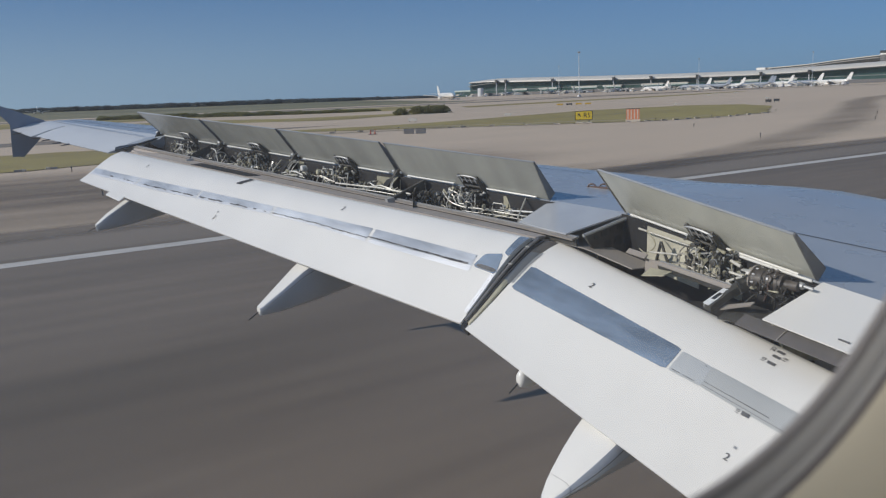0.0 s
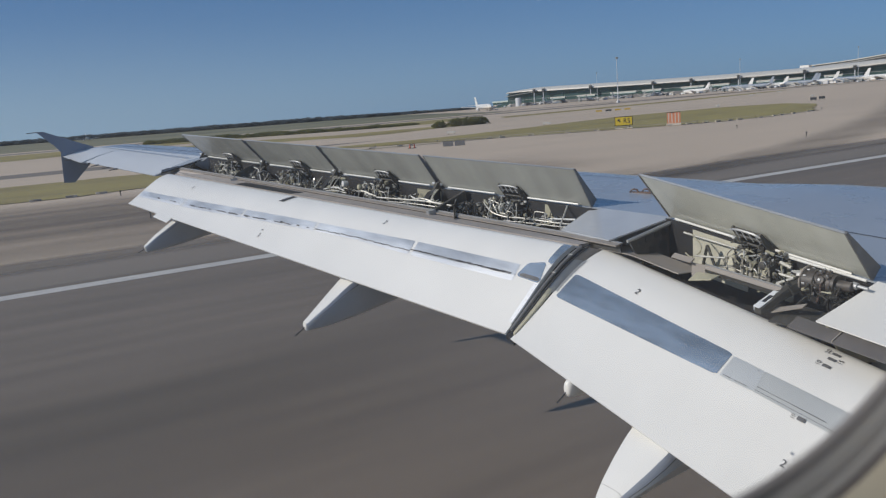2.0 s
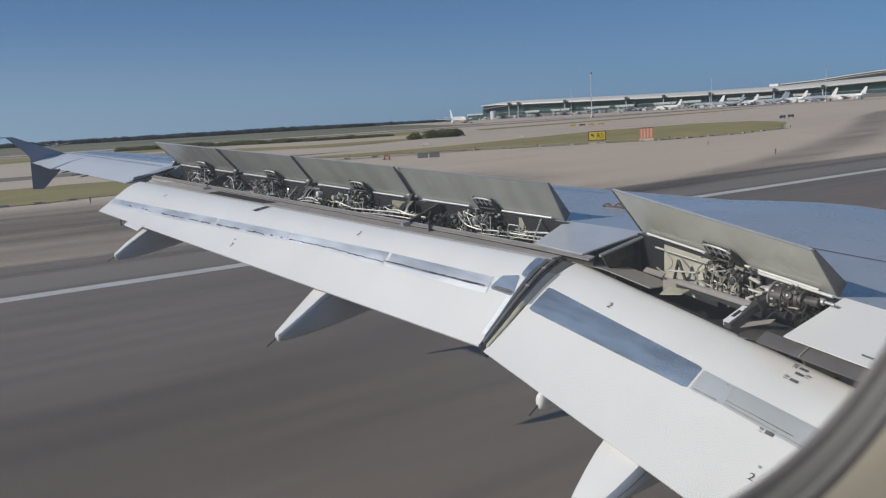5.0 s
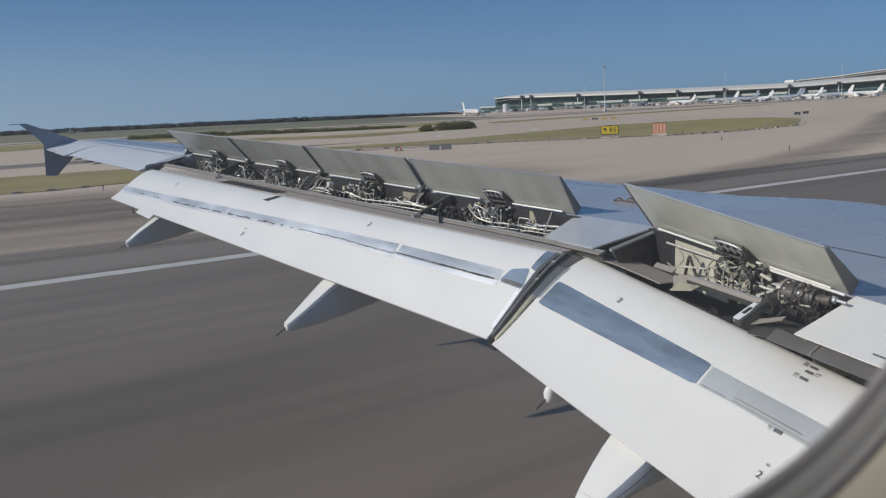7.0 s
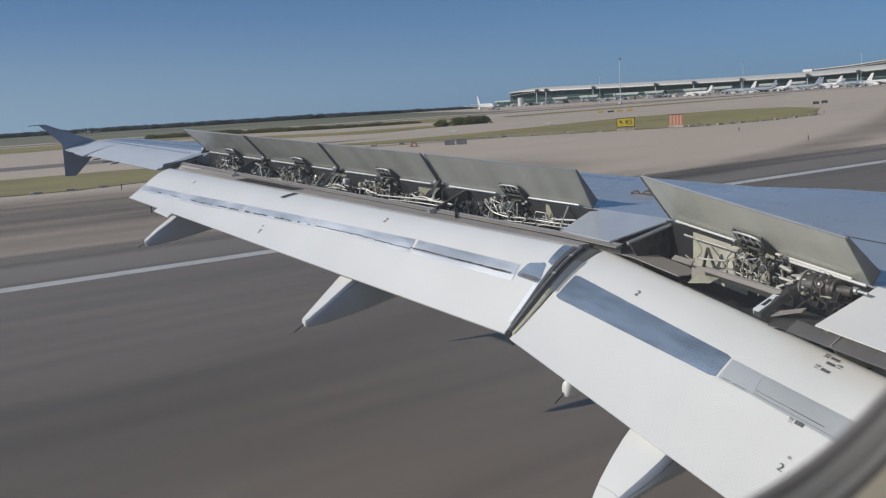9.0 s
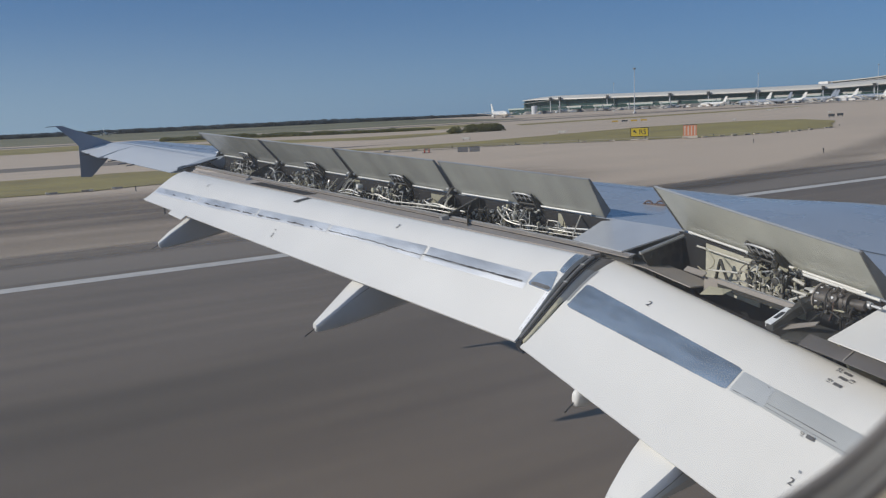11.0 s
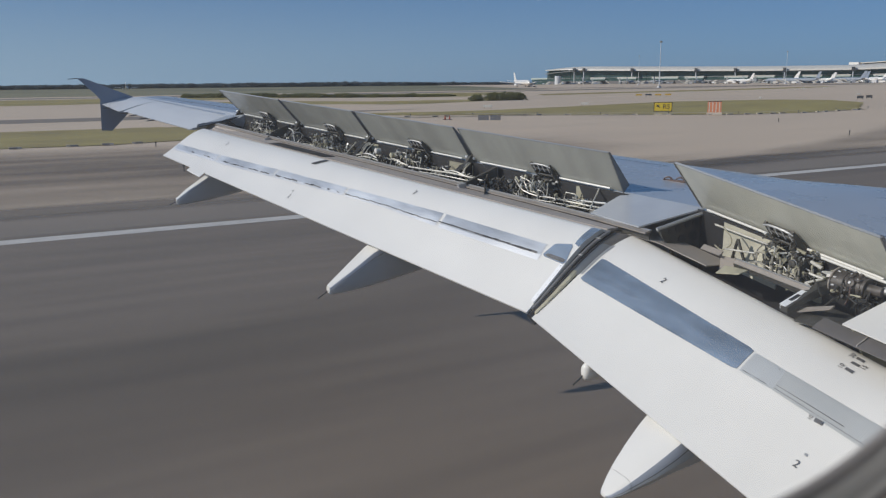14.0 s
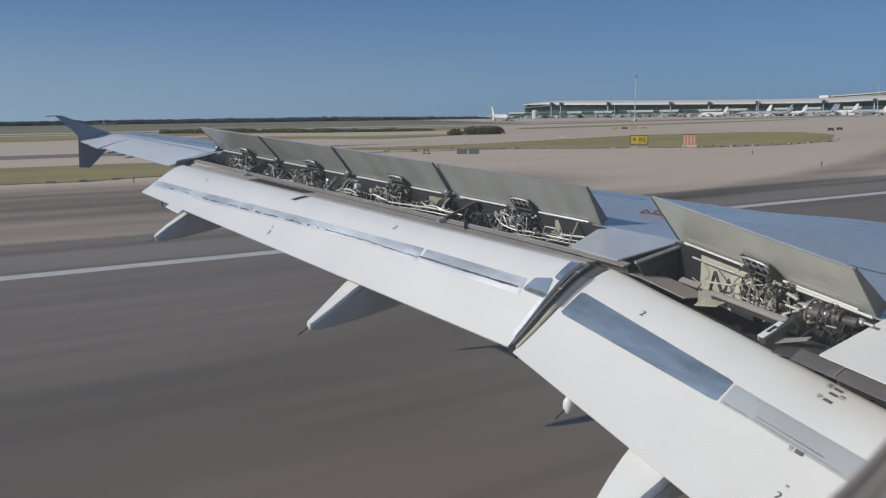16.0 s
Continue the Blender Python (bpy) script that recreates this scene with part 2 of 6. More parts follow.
def pane_mat():
    """Scuffed acrylic: almost clear, with a little light scattered by scratches and grime."""
    m = bpy.data.materials.new("scuffed_acrylic")
    m.use_nodes = True
    nt = m.node_tree
    nt.nodes.remove(nt.nodes["Principled BSDF"])
    clear, milk, mix, co, nz, rng = [nt.nodes.new("ShaderNode" + k) for k in ("BsdfTransparent", "BsdfTranslucent", "MixShader", "TexCoord", "TexNoise", "MapRange")]
    nz.inputs["Scale"].default_value = 9.0
    rng.inputs[1].default_value, rng.inputs[2].default_value, rng.inputs[3].default_value, rng.inputs[4].default_value = 0.3, 0.75, 0.035, 0.085
    milk.inputs[0].default_value = (0.9, 0.9, 0.9, 1)
    nt.links.new(co.outputs["Object"], nz.inputs["Vector"])
    nt.links.new(nz.outputs[0], rng.inputs[0])
    nt.links.new(rng.outputs[0], mix.inputs[0])
    nt.links.new(clear.outputs[0], mix.inputs[1])
    nt.links.new(milk.outputs[0], mix.inputs[2])
    nt.links.new(mix.outputs[0], nt.nodes["Material Output"].inputs[0])
    return m


# TREE has blue-grey distance haze mixed into the leaf colour
TREE, BUSH = leaf_mat("hazed_leaves", (0.15, 0.172, 0.18), 0.05), leaf_mat("bush_leaves", (0.21, 0.21, 0.095), 0.6)
STAIN, PANE = stain_mat(strength=0.44), pane_mat()
PAVING_DIM = stain_mat("dim_paving", (0.12, 0.095, 0.075), 0.8)
RUBBER_FILM = stain_mat("rubber_film", (0.06, 0.055, 0.05), 0.30)
SHOULDER_EDGE = stain_mat("worn_shoulder_edge", (0.215, 0.178, 0.142), 1.3)


# ---- mesh helpers ----
def finish(ob, mats, smooth=None):
    for m in (mats if isinstance(mats, (list, tuple)) else [mats]):
        ob.data.materials.append(m)
    if smooth:
        for f in ob.data.polygons:
            f.use_smooth = True
        ob.data.set_sharp_from_angle(angle=radians(smooth))
    return ob


def part(name, bm, material, parent=None, label="", smooth=None):
    """Links a bmesh as one mesh object, under a thing or a part."""
    me = bpy.data.meshes.new(name)
    bmesh.ops.recalc_face_normals(bm, faces=bm.faces)
    bm.to_mesh(me)
    bm.free()
    ob = finish(new(name, me), material, smooth)
    ob.parent = parent
    return tagged(ob, label)


def loft(sections, closed=True, caps=True, bm=None):
    """A skin through sections, each a list of points."""
    bm = bm or bmesh.new()
    rings = [[bm.verts.new(q) for q in s] for s in sections]
    n = len(rings[0])
    for a, b in zip(rings, rings[1:]):
        for i in range(n if closed else n - 1):
            j = (i + 1) % n
            bm.faces.new((a[i], a[j], b[j], b[i]))
    if closed and caps:
        bm.faces.new(rings[0])
        bm.faces.new(rings[-1])
    return bm


def box(bm, lo, hi, m=None):
    """A box from corner to corner, by a matrix."""
    c = [(x, y, z) for x in (lo[0], hi[0]) for y in (lo[1], hi[1]) for z in (lo[2], hi[2])]
    v = [bm.verts.new(m @ Vector(q) if m else q) for q in c]
    for f in ((0, 1, 3, 2), (4, 6, 7, 5), (0, 4, 5, 1), (2, 3, 7, 6), (0, 2, 6, 4), (1, 5, 7, 3)):
        bm.faces.new([v[i] for i in f])
    return bm


def tube(bm, pts, r, sides=8):
    """A round tube along points; r may be a list."""
    pts = [Vector(q) for q in pts]
    rings = []
    for i, q in enumerate(pts):
        d = (pts[min(i + 1, len(pts) - 1)] - pts[max(i - 1, 0)]).normalized()
        a = d.orthogonal().normalized() if abs(d.z) > 0.9 else d.cross(Vector((0, 0, 1))).normalized()
        b = d.cross(a)
        rr = r[i] if isinstance(r, (list, tuple)) else r
        rings.append([q + a * rr * math.cos(k * math.tau / sides) + b * rr * math.sin(k * math.tau / sides) for k in range(sides)])
    return loft(rings, bm=bm)


def prism(bm, poly, off):
    """A flat outline given thickness along off."""
    off = Vector(off)
    return loft([[Vector(q) - off * 0.5 for q in poly], [Vector(q) + off * 0.5 for q in poly]], bm=bm)


def lerp(a, b, k):
    return a + (b - a) * k


def at(y, keys):
    """Linear between keys (y, value), going on beyond the ends."""
    for (y0, v0), (y1, v1) in zip(keys, keys[1:]):
        if y <= y1 or (y1, v1) == keys[-1]:
            return lerp(v0, v1, (y - y0) / (y1 - y0))


# ---- ground ----
def sheet(name, poly, z, material, label, category="", kind="structure", rough=0.0):
    bm = bmesh.new()
    if rough:
        r = random.Random(len(poly) + int(poly[0][0]))
        pts = []
        for (x0, y0), (x1, y1) in zip(poly, poly[1:] + poly[:1]):
            n = max(1, min(60, int(math.hypot(x1 - x0, y1 - y0) / 2.0)))
            pts += [(lerp(x0, x1, k / n) + r.uniform(-rough, rough), lerp(y0, y1, k / n) + r.uniform(-rough, rough)) for k in range(n)]
        poly = pts
    bm.faces.new([bm.verts.new((x, y, z)) for x, y in poly])
    ob = part(name, bm, material)
    return tagged(ob, label, category or name.replace("_", " "), kind=kind)


sheet("ground", [(-4500, -4500), (4500, -4500), (4500, 4500), (-4500, 4500)], 0, FIELD, "flat dry airfield land with scrub reaching the horizon")
sheet("apron", [(-1500, 30), (2600, 30), (2600, 1250), (760, 1500), (560, 1000), (300, 420), (-1500, 420)], 0.02, CONCRETE, "pale concrete taxiways and apron beside the runway", "pavement")
sheet("runway", [(-2000, -32), (2600, -32), (2600, 28.6), (-2000, 28.6)], 0.04, ASPHALT, "worn grey asphalt runway with rubber streaks", "runway")
sheet("runway_shoulder", [(-2000, 28.6), (2600, 28.6), (2600, 33.4), (-2000, 33.4)], 0.035, SHOULDER, "brown-grey paved runway shoulder", "runway")
sheet("edge_line", [(-2000, 27.15), (2600, 27.15), (2600, 27.95), (-2000, 27.95)], 0.046, LINE, "long white painted runway edge line", "road marking")
STRIP = [(48, 113), (53, 107), (68, 97), (85, 81), (97, 78), (116, 81), (147, 102), (162, 120), (158, 133), (128, 137), (93, 124.6), (77, 119.4), (66, 118.1), (60, 118), (50, 121)]
sheet("grass_strip", STRIP, 0.07, GRASS, "dry green grass island between taxiways", "grass", rough=0.4)
sheet("grass_strip", [(-300, 70), (6, 70.5), (20, 74), (32, 81), (38, 88), (28, 94), (10, 97), (-300, 99)], 0.07, GRASS, "long dry grass strip beside the taxiway", "grass", rough=0.7)
sheet("grass_field", [(-1500, 236), (12, 234), (50, 262), (82, 276), (95, 273), (109, 258), (123, 244), (141, 243), (190, 300), (215, 330), (-1500, 330)], 0.07, GRASS, "long dry grass field beyond the taxiway", "grass", rough=0.8)

def stain(name, line, label, material=None, z=0.075):
    """A strip along (x, y, half width), with u along it and v across."""
    bm = bmesh.new()
    layer = bm.loops.layers.uv.new("UVMap")
    rows, n = [], len(line) - 1
    for i, (x, y, w) in enumerate(line):
        a, b = line[max(i - 1, 0)], line[min(i + 1, n)]
        d = Vector((b[0] - a[0], b[1] - a[1])).normalized()
        rows.append([bm.verts.new((x + d.y * w * k, y - d.x * w * k, z)) for k in (1, -1)])
    for i in range(n):
        f = bm.faces.new((rows[i][0], rows[i + 1][0], rows[i + 1][1], rows[i][1]))
        for lp, q in zip(f.loops, ((i, 0), (i + 1, 0), (i + 1, 1), (i, 1))):
            lp[layer].uv = (q[0] / n, q[1])
    return tagged(part(name, bm, material or STAIN), label, "stain", kind="structure")


stain("rubber_mark", [(14, 30.6, 1.0), (24, 31.5, 1.5), (36, 33, 2.5), (52, 37, 3.8), (75, 46, 4.4), (100, 58, 4.8), (130, 74, 5.0), (165, 94, 5), (210, 116, 5), (270, 134, 5), (340, 146, 5)], "dark curved tyre marks on the taxiway turn-off")
stain("shoulder_edge", [(-200 + 25 * k, 33.8, 2.2) for k in range(30)], "crumbling edge of the asphalt shoulder", SHOULDER_EDGE, 0.05)
# partly older concrete, partly the window's dimming put into the paving colour
stain("dim_paving", [(-150, 52, 19), (-80, 52, 19), (-30, 52, 19), (0, 52, 19), (16, 52, 17), (30, 52, 14), (44, 52, 10)], "broad patch of older concrete, also darkened for window dimming", PAVING_DIM, 0.055)
stain("rubber_film", [(-120, 38.5, 4.5), (-60, 38, 4.5), (-20, 38, 4.5), (5, 37.5, 4), (25, 37, 3.5), (45, 37, 3)], "dark film of tyre rubber along the shoulder", RUBBER_FILM, 0.065)
stain("rubber_film", [(-90, 12, 6), (-40, 12, 6), (-14, 12.5, 5.5), (-4, 13, 5), (4, 13.5, 4.5), (12, 14, 4)], "dark film of tyre rubber on the runway", RUBBER_FILM, 0.05)
sheet("bare_track", [(60, 106.5), (72, 98.5), (88, 85), (97, 82), (106, 82.6), (105, 83.6), (97, 83.2), (89, 86.8), (73, 100.5), (61, 108)], 0.078, EARTH, "bare earth track through the grass", "track", rough=0.25)

# ---- wing ----
H = 4.7  # eye height; wing heights below are taken from it


def hinge_x(y):
    return at(y, [(0, 4.57), (4.4, 4.57), (5.4, 4.64), (11.8, 2.95), (15.3, 2.0)])


def top_z(y):
    return H + at(y, [(0.3, -1.55), (2.77, -1.222), (4.4, -0.955), (5.4, -0.95), (11.8, -0.417), (15.3, -0.18)])


def nose_x(y):
    return at(y, [(0, 10.65), (5.4, 7.8), (15.3, 2.75)])


def skin_z(x, y):
    """Height of the upper wing skin ahead of the hinge line."""
    a, b = hinge_x(y), nose_x(y)
    c, q = b - a, (x - a) / (b - a)
    return top_z(y) + c * (0.03 * q * (1 - q) - 0.55 * max(0, q - 0.52) ** 2)


wing = tagged(new("aeroplane_wing"), "white and grey airliner wing with flaps and spoilers fully deployed", "wing")

secs = []
for k in range(41):
    y = lerp(0.078, 15.3, k / 40)
    a, b, z = hinge_x(y), nose_x(y), top_z(y)
    c = b - a
    t = c * 0.16
    up = [(a + c * q, skin_z(a + c * q, y)) for q in (0, 0.05, 0.1, 0.25, 0.4, 0.55, 0.7, 0.8, 0.88, 0.94, 0.98)]
    low = [(b, up[-1][1] - c * 0.05), (b - c * 0.03, up[-1][1] - c * 0.09), (b - c * 0.15, z - t), (a + c * 0.5, z - t * 1.2), (a, z - t)]
    secs.append([(x, y, zz) for x, zz in up + low])
part("wing_box", loft(secs), SKIN, wing, "grey painted upper wing skin", smooth=40)


def skin_strip(name, pts, width, material, lift=0.003):
    """A thin strip laid along points (x, y) on the upper skin."""
    bm = bmesh.new()
    rows = []
    for i, (x, y) in enumerate(pts):
        p, q = pts[max(i - 1, 0)], pts[min(i + 1, len(pts) - 1)]
        d = Vector((q[0] - p[0], q[1] - p[1])).normalized()
        n = Vector((-d.y, d.x)) * width / 2
        rows.append([(x + n.x, y + n.y, skin_z(x + n.x, y + n.y) + lift), (x - n.x, y - n.y, skin_z(x - n.x, y - n.y) + lift)])
    return part(name, loft(rows, closed=False, bm=bm), material, wing)


def along(p, q, n=12):
    return [(lerp(p[0], q[0], k / n), lerp(p[1], q[1], k / n)) for k in range(n + 1)]


skin_strip("panel_joint", along((5.05, 4.3), (6.3, 0.7)), 0.014, SEAL)
skin_strip("panel_joint", along((5.9, 6.2), (3.1, 13.2)), 0.010, SEAL)
skin_strip("panel_joint", along((3.25, 11.9), (2.25, 15.2)), 0.03, FENCE)
skin_strip("panel_joint", along((2.72, 12.0), (1.98, 15.2)), 0.018, FENCE)

# twin red-brown arch fitting on the skin
bm = bmesh.new()
for o in (0.0, 0.1):
    base = Vector((5.36 + o * 0.55, 5.63 - o, 0))
    arch = [base + Vector((0.02 * math.cos(q) * 1.0, -0.036 * math.cos(q), skin_z(5.36, 5.58) + 0.038 * math.sin(q))) for q in [math.pi * k / 8 for k in range(9)]]
    tube(bm, arch, 0.009, 6)
prism(bm, [(5.34, 5.68, skin_z(5.36, 5.58) + 0.004), (5.37, 5.68, skin_z(5.36, 5.58) + 0.004), (5.44, 5.47, skin_z(5.36, 5.58) + 0.004), (5.41, 5.47, skin_z(5.36, 5.58) + 0.004)], (0, 0, 0.02))
part("lifting_fitting", bm, RED, wing, "small red-brown twin arch fitting")


# flaps: closed section from trailing edge over the crest and nose, back underneath
TOP = (0, 0.08, 0.16, 0.24, 0.32, 0.4, 0.48, 0.56, 0.64, 0.72, 0.8, 0.86, 0.92, 0.96, 1.0)


def flap_profile(crest, te):
    (cx, cz), (tx, tz) = crest, te
    L = math.hypot(cx - tx, cz - tz)
    pts = [(lerp(tx, cx, q), lerp(tz, cz, q) + L * 0.055 * math.sin(math.pi * q ** 1.8)) for q in TOP]
    nose = [(cx + 0.035 * L, cz - 0.004 * L), (cx + 0.065 * L, cz - 0.02 * L), (cx + 0.085 * L, cz - 0.05 * L), (cx + 0.09 * L, cz - 0.09 * L), (cx + 0.08 * L, cz - 0.13 * L),
            (cx + 0.03 * L, cz - 0.17 * L), (cx - 0.05 * L, cz - 0.20 * L)]
    low = [(lerp(cx, tx, 0.4), lerp(cz, tz, 0.4) - 0.13 * L), (tx + 0.01, tz - 0.014)]
    return pts + nose + low


IN_OUT = flap_profile((4.146, -1.173), (3.231, -1.718))
IN_ROOT = [(x, z - (0.197 + 0.03 * (4.146 - x)) * (4.72 - 0.3)) for x, z in IN_OUT]
OUT_IN = flap_profile((3.92, -1.119), (3.221, -1.678))
OUT_OUT = flap_profile((2.30, -0.583), (1.729, -0.924))


class Flap:
    def __init__(self, name, first, last, y0, y1, label, shift=None):
        self.a, self.b, self.y0, self.y1 = first, last, y0, y1
        n = 24
        rings = []
        for k in range(n + 1):
            y = lerp(y0, y1, k / n)
            rings.append([(lerp(p[0], q[0], k / n), y, H + lerp(p[1], q[1], k / n)) for p, q in zip(first, last)])
        self.ob = part(name, loft(rings), WHITE, wing, label, smooth=45)

    def point(self, y, q, lift=0.0):
        """A point of the upper surface at spanwise place y and q of the chord from the trailing edge."""
        k = (y - self.y0) / (self.y1 - self.y0)
        i = max(j for j in range(len(TOP) - 1) if TOP[j] <= q + 1e-9)
        m = (q - TOP[i]) / (TOP[i + 1] - TOP[i])
        c = [lerp(Vector(self.a[j]), Vector(self.b[j]), k) for j in (i, i + 1)]
        x, z = lerp(c[0], c[1], m)
        d = (c[1] - c[0]).normalized()
        return Vector((x - d.y * lift, y, H + z + d.x * lift))

    def patch(self, name, corners, material, lift=0.003, label="", n=10, round_off=0.0):
        """A thin plate on the surface between four corners (y, q): outboard low, outboard high, inboard high, inboard low."""
        (ya, qa), (yb, qb), (yc, qc), (yd, qd) = corners
        rows = []
        for i in range(n + 1):
            u = i / n
            trim = round_off * max(0, 1 - min(u, 1 - u) * n / 1.0)
            row = []
            for j in range(9):
                v = lerp(trim, 1 - trim, j / 8)
                y = lerp(lerp(ya, yd, u), lerp(yb, yc, u), v)
                q = lerp(lerp(qa, qd, u), lerp(qb, qc, u), v)
                row.append(self.point(y, q, lift))
            rows.append(row)
        return part(name, loft(rows, closed=False), material, self.ob, label, smooth=45)


IN_END = [(x, z + (0.197 + 0.03 * (4.146 - x)) * 0.028) for x, z in IN_OUT]
fin = Flap("inboard_flap", IN_ROOT, IN_END, 0.3, 4.748, "white inboard flap lowered behind the wing")
fout = Flap("outboard_flap", OUT_IN, OUT_OUT, 4.8, 11.5, "long white outboard flap lowered behind the wing")

# bare metal bands let into the flap skins
fin.patch("metal_band", [(4.690, 0.432), (4.680, 0.657), (3.222, 0.66), (3.232, 0.502)], BAND, label="blue-reflecting bare metal band", round_off=0.05, n=40)
fin.patch("metal_band", [(2.9745, 0.518), (2.9825, 0.652), (0.4, 0.690), (0.4, 0.525)], BAND_DULL, label="dull grey metal band", round_off=0.0, n=60)
fin.patch("metal_plate", [(3.213, 0.507), (3.206, 0.650), (2.984, 0.652), (2.976, 0.518)], BAND_PLATE, 0.0028, label="pale grey metal plate", round_off=0.03, n=10)
for (ya, qa), (yb, qb), w in (((3.19, 0.521), (3.13, 0.523), 0.0018), ((3.11, 0.524), (3.02, 0.527), 0.0015), ((2.97, 0.552), (2.74, 0.556), 0.0013), ((2.74, 0.556), (2.53, 0.558), 0.0021), ((2.97, 0.532), (2.40, 0.536), 0.0010), ((3.02, 0.636), (3.015, 0.636), 0.003)):
    fin.patch("band_seam", [(ya, qa - w), (ya, qa + w), (yb, qb + w), (yb, qb - w)], INK, 0.0075, n=4)


def band_q(y):
    low = at(y, [(5.05, 0.465), (6.24, 0.46), (7.0, 0.476), (7.6, 0.461), (8.27, 0.422), (8.8, 0.389), (9.38, 0.341), (10.0, 0.294), (10.74, 0.26), (11.5, 0.218)])
    return low, at(y, [(5.05, 0.635), (6.24, 0.632), (7.0, 0.610), (7.68, 0.582), (8.4, 0.552), (9.03, 0.521), (9.54, 0.49), (10.2, 0.452), (10.91, 0.404), (11.5, 0.376)])


def band(y0, y1, skew=0.03):
    cut = [lerp(y0, y1, k / 4) for k in range(5)]
    low, mid, high = [], [], []
    for k, y in enumerate(cut):
        lo, hi = band_q(y)
        low.append((y, lo)), high.append((y + (skew if k == 0 else 0), hi)), mid.append((y + (skew * 0.3 if k == 0 else 0), lerp(lo, hi, lerp(0.34, 0.24, k / 4))))
    low[-1] = (y1 - skew, low[-1][1])
    mid[-1] = (y1 - skew * 0.7, mid[-1][1])
    # lower strip is lightened in colour as a bright reflection, whitest inboard
    for name, a, b, material, label in (("metal_band", mid, high, BAND_PALE, "bare metal band"), ("metal_strip", low, mid, BAND_BRIGHT if y0 < 6 else BAND_OUT, "metal strip lightened like a glint")):
        rows = []
        for k in range(4):
            for m in range(5 if k == 3 else 4):
                (ya, qa), (yb, qb) = [lerp(Vector(e[k]), Vector(e[k + 1]), m / 4) for e in (a, b)]
                rows.append([fout.point(lerp(ya, yb, j / 8), lerp(qa, qb, j / 8), 0.003) for j in range(9)])
        part(name, loft(rows[::-1], closed=False), material, fout.ob, label, smooth=45)


for y0, y1 in ((5.05, 6.238), (6.252, 7.664), (7.672, 8.984), (8.991, 10.303), (10.309, 11.48)):
    band(y0, y1)
fout.patch("metal_patch", [(5.048, 0.520), (5.02, 0.668), (4.872, 0.716), (4.806, 0.500)], BAND, label="bare metal corner patch", round_off=0.12)
fout.patch("metal_patch", [(4.872, 0.725), (4.895, 0.995), (4.812, 0.995), (4.815, 0.70)], BAND, label="bare metal corner patch", round_off=0.1)
# dark lower part of the patch: a horizon reflection put into colour
fout.patch("horizon_mark", [(5.02, 0.525), (5.01, 0.556), (4.83, 0.550), (4.83, 0.515)], JOINT, 0.0075, n=6, round_off=0.2)
# torn sealant along the bands: a ragged streak inboard, then broken dabs
rnd = random.Random(5)


def dab(y, L, mid, w0, w1, material=SEAL):
    fout.patch("seal_mark", [(y + L, mid - w1 * 0.9), (y + L, mid + w1), (y, mid + w0), (y, mid - w0 * 0.9)], material, 0.0075, n=2)


y, w = 5.10, 0.010
while y < 6.21:
    L = rnd.uniform(0.03, 0.07)
    lo, hi = band_q(y)
    nxt = lerp(0.010, 0.005, (y - 5.1) / 1.1) * rnd.uniform(0.6, 1.3)
    dab(y, L, lerp(lo, hi, 0.37) + rnd.uniform(-0.0015, 0.0015), w, nxt, rnd.choice((SEAL, SEAL, JOINT)))
    y, w = y + L, nxt
while y < 11.2:
    L = rnd.uniform(0.02, 0.075)
    lo, hi = band_q(y)
    mid = lerp(lo, hi, lerp(0.27, 0.20, min(1, (y - 6.2) / 1.5)) + max(0, y - 8) * 0.05) + rnd.uniform(-0.005, 0.005)
    split = min(abs(y + L / 2 - e) for e in (7.668, 8.988, 10.306)) < 0.05
    if not split and (y < 7.7 or rnd.random() < (0.85 if y < 10.1 else 0.3)):
        big = 0.015 if y > 7.7 else 0.008
        dab(y, L, mid, rnd.uniform(0.3, 1) * big, rnd.uniform(0.3, 1) * big, rnd.choice((SEAL, JOINT, JOINT)))
    y += L + rnd.choice((0.0, 0.0, 0.0, 0.01, 0.05) if y > 7.7 else (0.0, 0.0, 0.01))
fout.patch("rub_mark", [(8.62, 0.80), (8.52, 0.985), (8.44, 0.985), (8.53, 0.80)], SEAL, 0.005, label="dark rubbing strip", n=4)
for yy, q in ((2.598, 0.343),):
    fin.patch("fastener", [(yy + 0.009, q - 0.007), (yy + 0.009, q + 0.007), (yy - 0.009, q + 0.007), (yy - 0.009, q - 0.007)], BAND_GREY, 0.004, n=3)

def flap_tab(ya, yb, depth):
    a, b = fout.point(ya, 0.0), fout.point(yb, 0.0)
    d = (fout.point(yb, 0.0) - fout.point(yb, 0.08)).normalized() * depth
    part("flap_tab", prism(None, [a, b, b + d, a + d * 0.8], (0.006, 0, 0.010)), WHITE, fout.ob)


flap_tab(10.62, 10.22, 0.075)

# squares and figures
for yy, q in ((2.719, 0.860), (2.726, 0.925), (2.728, 0.977)):
    fin.patch("mark_square", [(yy + 0.026, q - 0.0115), (yy + 0.026, q + 0.0115), (yy - 0.026, q + 0.0115), (yy - 0.026, q - 0.0115)], INK, 0.004, n=3)
fin.patch("mark_square", [(2.674, 0.498), (2.674, 0.520), (2.628, 0.522), (2.628, 0.500)], INK, 0.010, n=3)


